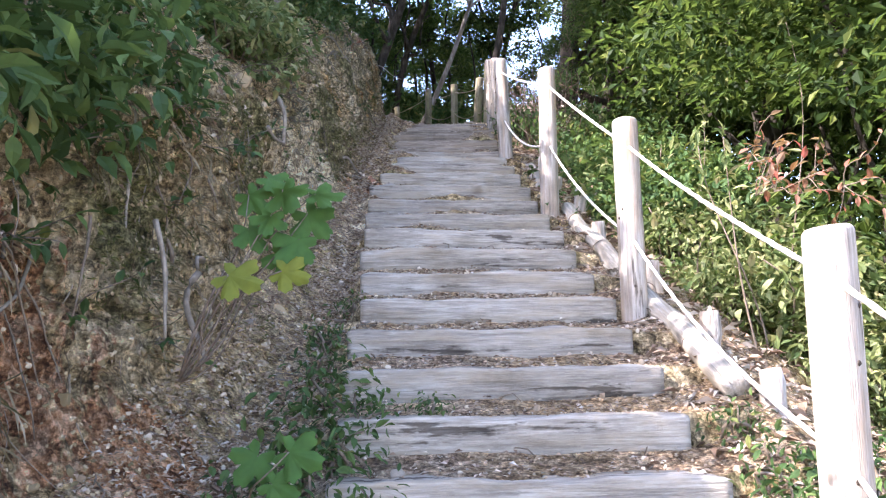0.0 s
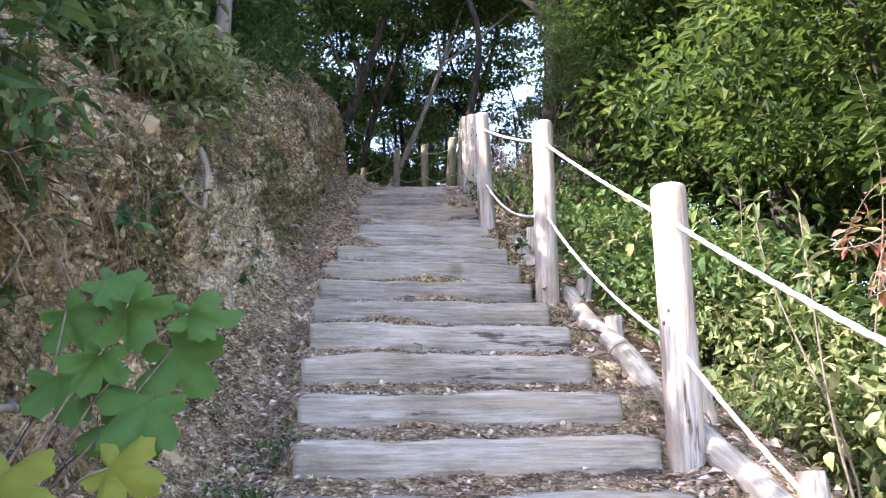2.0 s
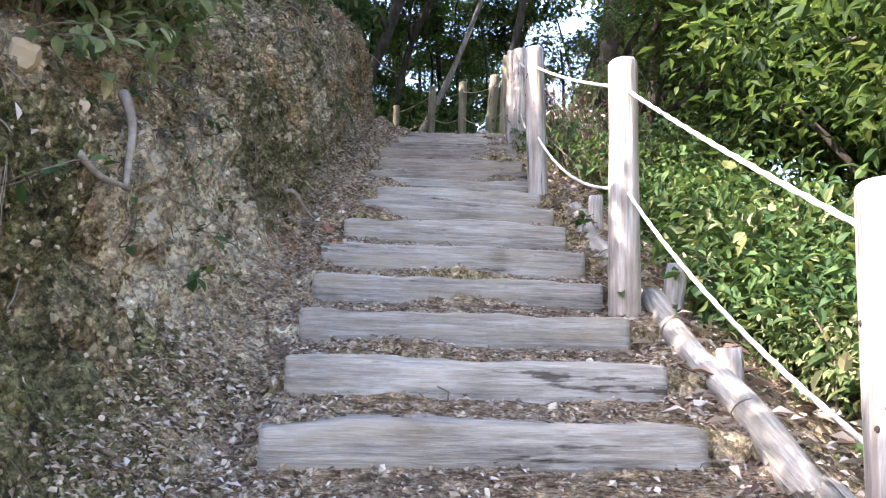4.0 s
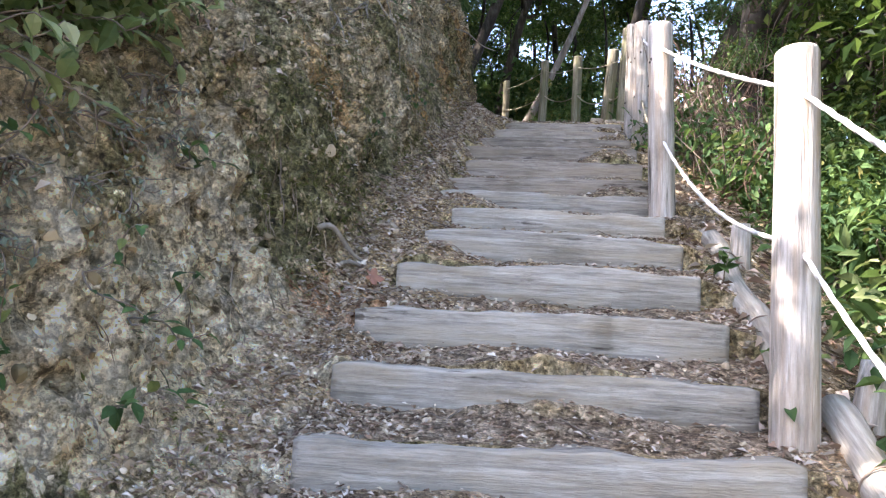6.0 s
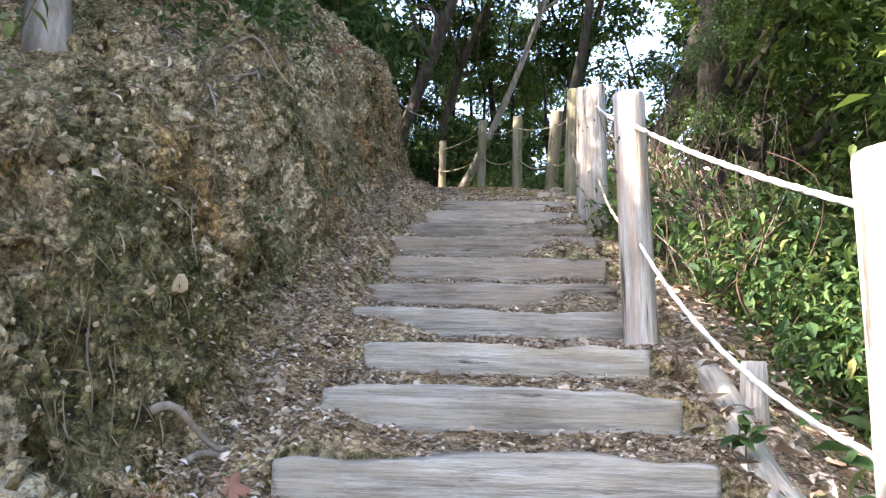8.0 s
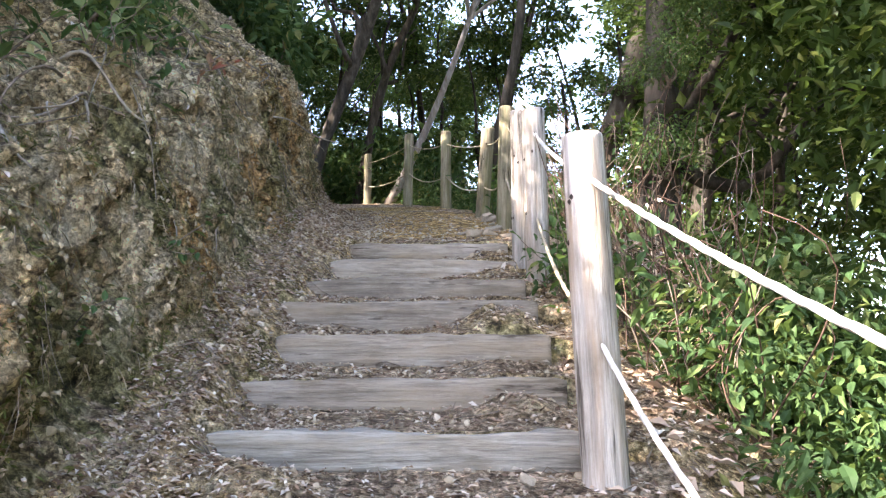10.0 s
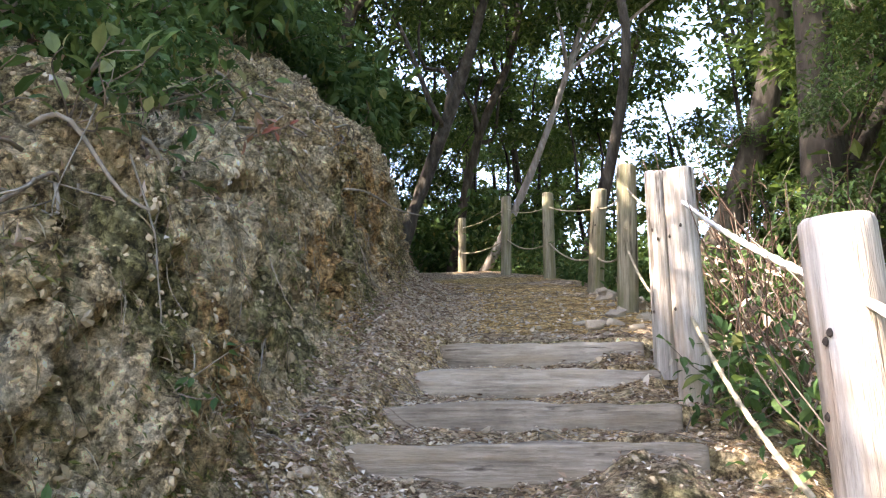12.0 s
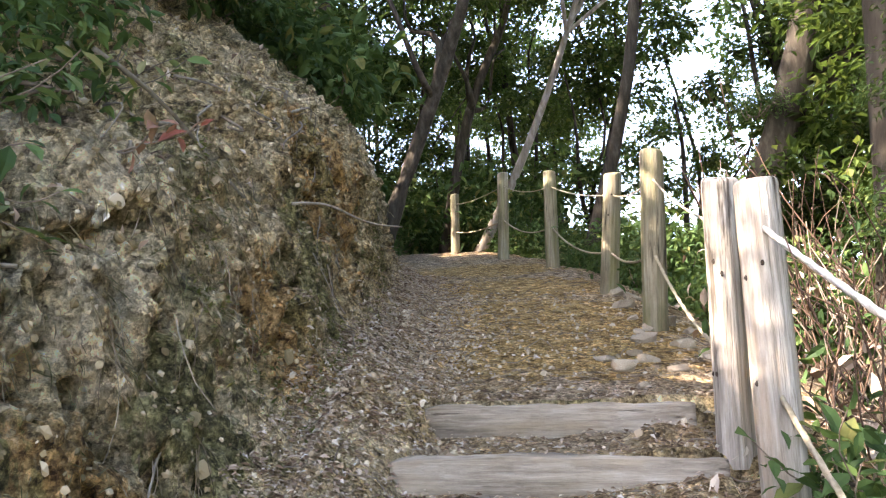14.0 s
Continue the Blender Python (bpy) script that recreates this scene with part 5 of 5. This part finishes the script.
for i, (y, h, n, ln) in enumerate([(4.30, 0.45, 14, 0.06), (4.10, 0.66, 8, 0.04), (4.22, 0.28, 14, 0.07), (4.55, 0.78, 12, 0.05), (3.90, 0.50, 8, 0.04), (3.95, 0.95, 12, 0.05), (2.2, 0.75, 12, 0.06),
                                   (1.9, 0.35, 12, 0.05), (2.8, 0.9, 18, 0.07), (3.3, 0.85, 14, 0.06), (1.55, 0.6, 12, 0.06), (7.3, 0.5, 12, 0.05), (6.9, 0.35, 10, 0.05), (7.6, 1.15, 14, 0.06), (1.2, 0.95, 24, 0.08), (1.6, 1.15, 24, 0.08), (2.1, 1.2, 24, 0.08), (2.6, 1.3, 20, 0.07)]):
    leafy_sprig(face_at(y, h), (1, -0.2, 0.1), n, ln, 30 + i, LEAF_PLANT, "small broad-leaved green plant growing from the bank")
for i, (y, h, n, ln) in enumerate([(3.55, 1.25, 42, 0.08), (3.8, 1.2, 36, 0.08), (4.0, 1.22, 48, 0.085), (4.25, 1.22, 48, 0.085), (4.5, 1.2, 48, 0.08), (4.75, 1.2, 30, 0.075), (3.7, 1.35, 36, 0.08), (4.35, 1.35, 42, 0.08), (4.1, 1.4, 42, 0.08), (5.0, 1.2, 24, 0.07), (5.4, 1.25, 24, 0.07), (7.7, 1.45, 30, 0.07), (7.9, 1.5, 30, 0.075), (7.5, 1.3, 24, 0.07), (8.2, 1.5, 24, 0.07)]):
    leafy_sprig(face_at(y, h), (1, -0.3, 0.25), n, ln, 130 + i, LEAF_BUSH, "yellow-green leafy sprigs overhanging the top of the bank", "overhanging_sprig", 0.34)
for i, (y, h, n, ln) in enumerate([(6.75, 1.22, 30, 0.075), (6.95, 1.28, 36, 0.08), (7.15, 1.25, 30, 0.075), (7.3, 1.35, 24, 0.07), (7.9, 1.28, 24, 0.07), (8.4, 1.22, 18, 0.075), (8.55, 1.3, 18, 0.07), (6.5, 1.3, 24, 0.07)]):
    leafy_sprig(face_at(y, h), (0.8, -0.35, 0.35), n, ln, 230 + i, LEAF_PLANT if i % 2 else LEAF_BUSH, "broad green leaves on a sprig over the bank", "overhanging_sprig", 0.3)
for i in range(10):
    y = 3.9 + 0.08 * i
    leafy_sprig(face_at(y, 0.80 + 0.25 * ((i * 7) % 5) / 4), (0.5, -0.1, -0.7), 60, 0.020, 180 + i, LEAF_GREY, "grey-green fine-leaved herb trailing down the bank", "trailing_herb", 0.11)
p = face_at(8.15, 1.15)
leafy_sprig(p, (0.9, -0.4, 0.2), 12, 0.07, 171, LEAF_RED, "red autumn leaves on a sprig over the bank", "red_sprig", 0.2)

# weeds round the foot of the stair
for i, (x, y, s) in enumerate([(-0.30, 1.55, 0.42), (-0.18, 1.72, 0.36), (-0.34, 1.85, 0.45), (-0.12, 1.95, 0.28), (-0.30, 2.15, 0.36), (-0.38, 2.45, 0.34), (-0.42, 2.72, 0.26), (-0.42, 1.50, 0.36), (0.10, 2.02, 0.20), (-0.05, 1.42, 0.30), (-0.35, 3.0, 0.22),
                               (1.18, 1.42, 0.36), (1.28, 1.75, 0.34), (1.22, 2.05, 0.28), (1.42, 1.3, 0.4), (1.10, 1.25, 0.3), (1.5, 1.7, 0.42), (0.62, 8.7, 0.26), (0.66, 8.35, 0.42), (0.74, 8.6, 0.5)]):
    bush(x, y, s * 0.68, WEED_CROWNS, 1200 + i, "low green weeds growing beside the timber steps", "stair-side weeds", name="weed")

# dry red-brown fronds, a dead spray and tall stalks among the shrubs
for i, (x, y, up) in enumerate([(1.58, 2.75, 0.62), (1.72, 2.9, 0.60), (1.9, 3.0, 0.58), (2.05, 2.9, 0.62), (1.65, 3.1, 0.70)]):
    leafy_sprig((x, y, path_line(y, up)), (0.3, -0.6, 0.1), 24, 0.06, 1300 + i, LEAF_RED, "dry red-brown fronds among the green shrubs", "dry_frond", 0.28)
bush(1.50, 5.6, 0.6, BUSH_CROWNS, 1302, "dead branch with hanging brown leaves below the stair", "dead sprays", mat=LITTER, name="dead_branch")
bush(1.15, 8.9, 0.6, BUSH_CROWNS, 1303, "dead branch with hanging brown leaves beside the post", "dead sprays", mat=LITTER, name="dead_branch")
for i, (x, y, s) in enumerate([(1.0, 9.5, 0.5), (1.15, 10.0, 0.6), (1.3, 9.2, 0.6), (1.05, 8.2, 0.5), (1.35, 10.9, 0.7), (0.95, 8.9, 0.4), (1.25, 8.6, 0.5), (1.5, 9.6, 0.7), (1.6, 8.9, 0.6), (1.1, 10.6, 0.6), (0.95, 7.7, 0.4), (1.2, 7.3, 0.45)]):
    rg = np.random.default_rng(1500 + i)
    root = empty("twiggy_shrub", Matrix.Translation((x, y, ground_z(x, y) - 0.04)))
    for j in range(14):
        a, hgt = rg.uniform(0, 6.3), rg.uniform(0.7, 1.7) * s * 1.4
        pts = bent(rg, (rg.normal(0, 0.05), rg.normal(0, 0.05), 0), (math.cos(a) * hgt * 0.5, math.sin(a) * hgt * 0.5, hgt), 10, 0.07)
        mesh_object("stem", *tube(pts, [0.0046 - 0.0003 * g for g in range(10)], 5), BRIAR if j % 4 else TWIG, root, smooth=True)
    n = 90
    cs = rg.normal(0, 0.28, (n, 3)) * [s * 1.5, s * 1.5, s * 1.2] + [0, 0, 0.75 * s]
    ls = rg.uniform(0.04, 0.09, n)
    ob = new("dead_leaves", fast_mesh("dead_leaves", *leaf_geometry(cs, rg.normal(0, 1, (n, 3)) + [0, 0, -0.8], rg.normal(0, 0.6, (n, 3)) + [0, -0.3, 1], ls, ls * 0.45, "oval"), LITTER if i % 4 == 1 else LEAF_PLANT))
    ob.parent = root
    tagged(root, "tangle of bare brown twigs with a few leaves", "shrub", "twiggy shrubs")
for i, (x, y, h, l) in enumerate([(2.15, 3.85, 2.2, 0.02), (1.85, 3.5, 1.3, -0.25), (1.7, 3.2, 1.2, -0.1), (1.75, 4.6, 1.2, 0.1), (2.3, 3.0, 1.5, 0.15)]):
    rg = np.random.default_rng(50 + i)
    root = empty("tall_stalk", Matrix.Translation((x, y, ground_z(x, y) - 0.05)))
    pts = bent(rg, (0, 0, 0), (l * h, 0, h), 14, 0.03)
    mesh_object("stem", *tube(pts, [0.007 - 0.0004 * g for g in range(14)], 6), TWIG, root, smooth=True)
    n = 26
    cs = [pts[3 + int(q * 10 / n)] for q in range(n)] if i == 0 else [pts[9 + q % 5] for q in range(n)]
    ls = rg.uniform(0.05, 0.11, n)
    ob = new("leaves", fast_mesh("leaves", *leaf_geometry(cs, rg.normal(0, 1, (n, 3)) + [0, 0, 0.2], rg.normal(0, 0.3, (n, 3)) + [0, 0, 1], ls, ls * 0.3, "oval"), LEAF_BUSH))
    ob.parent = root
    tagged(root, "tall thin weed stalk with narrow green leaves", "weed", "tall stalks")

# grey dead sticks and a fallen red leaf on the bank's foot
for i, (a, b, r) in enumerate([((-0.93, 3.82, 3.24), (-0.88, 3.77, 2.92), 0.017), ((-0.92, 3.55, 2.98), (-0.87, 3.78, 2.92), 0.012), ((-0.74, 1.90, 1.95), (-0.70, 1.86, 1.62), 0.014), ((-0.80, 2.05, 2.02), (-0.74, 1.88, 1.96), 0.012), ((-0.80, 1.62, 2.1), (-0.74, 1.58, 1.7), 0.010),
                               ((-0.80, 5.45, 3.25), (-0.66, 5.62, 3.14), 0.012), ((-0.74, 5.55, 3.12), (-0.50, 5.80, 3.12), 0.010), ((-0.70, 5.7, 3.14), (-0.45, 5.95, 3.2), 0.008), ((-0.95, 8.9, 5.3), (-0.7, 9.6, 5.35), 0.006), ((-1.3, 8.2, 5.6), (-1.05, 9.2, 5.25), 0.008)]):
    rg = np.random.default_rng(90 + i)
    ob = mesh_object("dead_stick", *tube(bent(rg, a, b, 10, 0.015), [r * (1 - 0.05 * g) for g in range(10)], 9, 0.3, i), ROOT, smooth=True)
    tagged(ob, "bleached grey dead stick lying against the bank", "stick", "dead sticks")
rg = np.random.default_rng(640)
for i in range(34):
    y = float(rg.uniform(6.3, 7.5)) if i < 16 else float(rg.uniform(7.5, 10.5))
    a = np.array(face_at(y, float(rg.uniform(1.02, 1.35)))) + [0.02, 0, 0.015]
    ln = float(rg.uniform(0.25, 0.7))
    e = np.array(face_at(y + ln * float(rg.uniform(0.3, 0.9)) * (1 if i % 2 else -1), float(rg.uniform(0.95, 1.3)))) + [0.03, 0, 0.02]
    r = float(rg.choice([0.003, 0.004, 0.006, 0.009]))
    ob = mesh_object("dead_stick", *tube(bent(rg, a, e, 10, 0.03), [r * (1 - 0.06 * g) for g in range(10)], 7, 0.3, i), ROOT if i % 3 else TWIG, smooth=True)
    tagged(ob, "thin dry stick caught on the shelf of the bank", "stick", "dead sticks")
for i, (x, y, s) in enumerate([(0.66, 8.36, 0.10), (0.74, 8.5, 0.09), (0.62, 8.25, 0.08), (0.86, 8.35, 0.09), (0.80, 8.15, 0.08), (1.0, 7.9, 0.09), (0.95, 8.6, 0.09)]):
    leafy_sprig((x, y, ground_z(x, y) + 0.02), (0.1, -0.3, 0.9), 24, s, 660 + i, LEAF_PLANT, "broad-leaved green plant at the foot of the post", "broad_leaved_plant", 0.34)
leafy_sprig((0.76, 5.92, ground_z(0.76, 5.92) + 0.01), (0, -0.25, 1.0), 12, 0.08, 690, LEAF_PLANT, "seedling with broad dark green leaves beside the log", "broad_leaved_plant", 0.17)
v, f = lobed_leaf(0.05, 3)
ob = mesh_object("fallen_leaf", v, f, LEAF_RED, smooth=True)
ob.matrix_world = pose(-0.576, 5.43, ground_z(-0.576, 5.43) + 0.045, 55, 10, 30)
tagged(ob, "single red fallen leaf on the brown litter", "leaf")
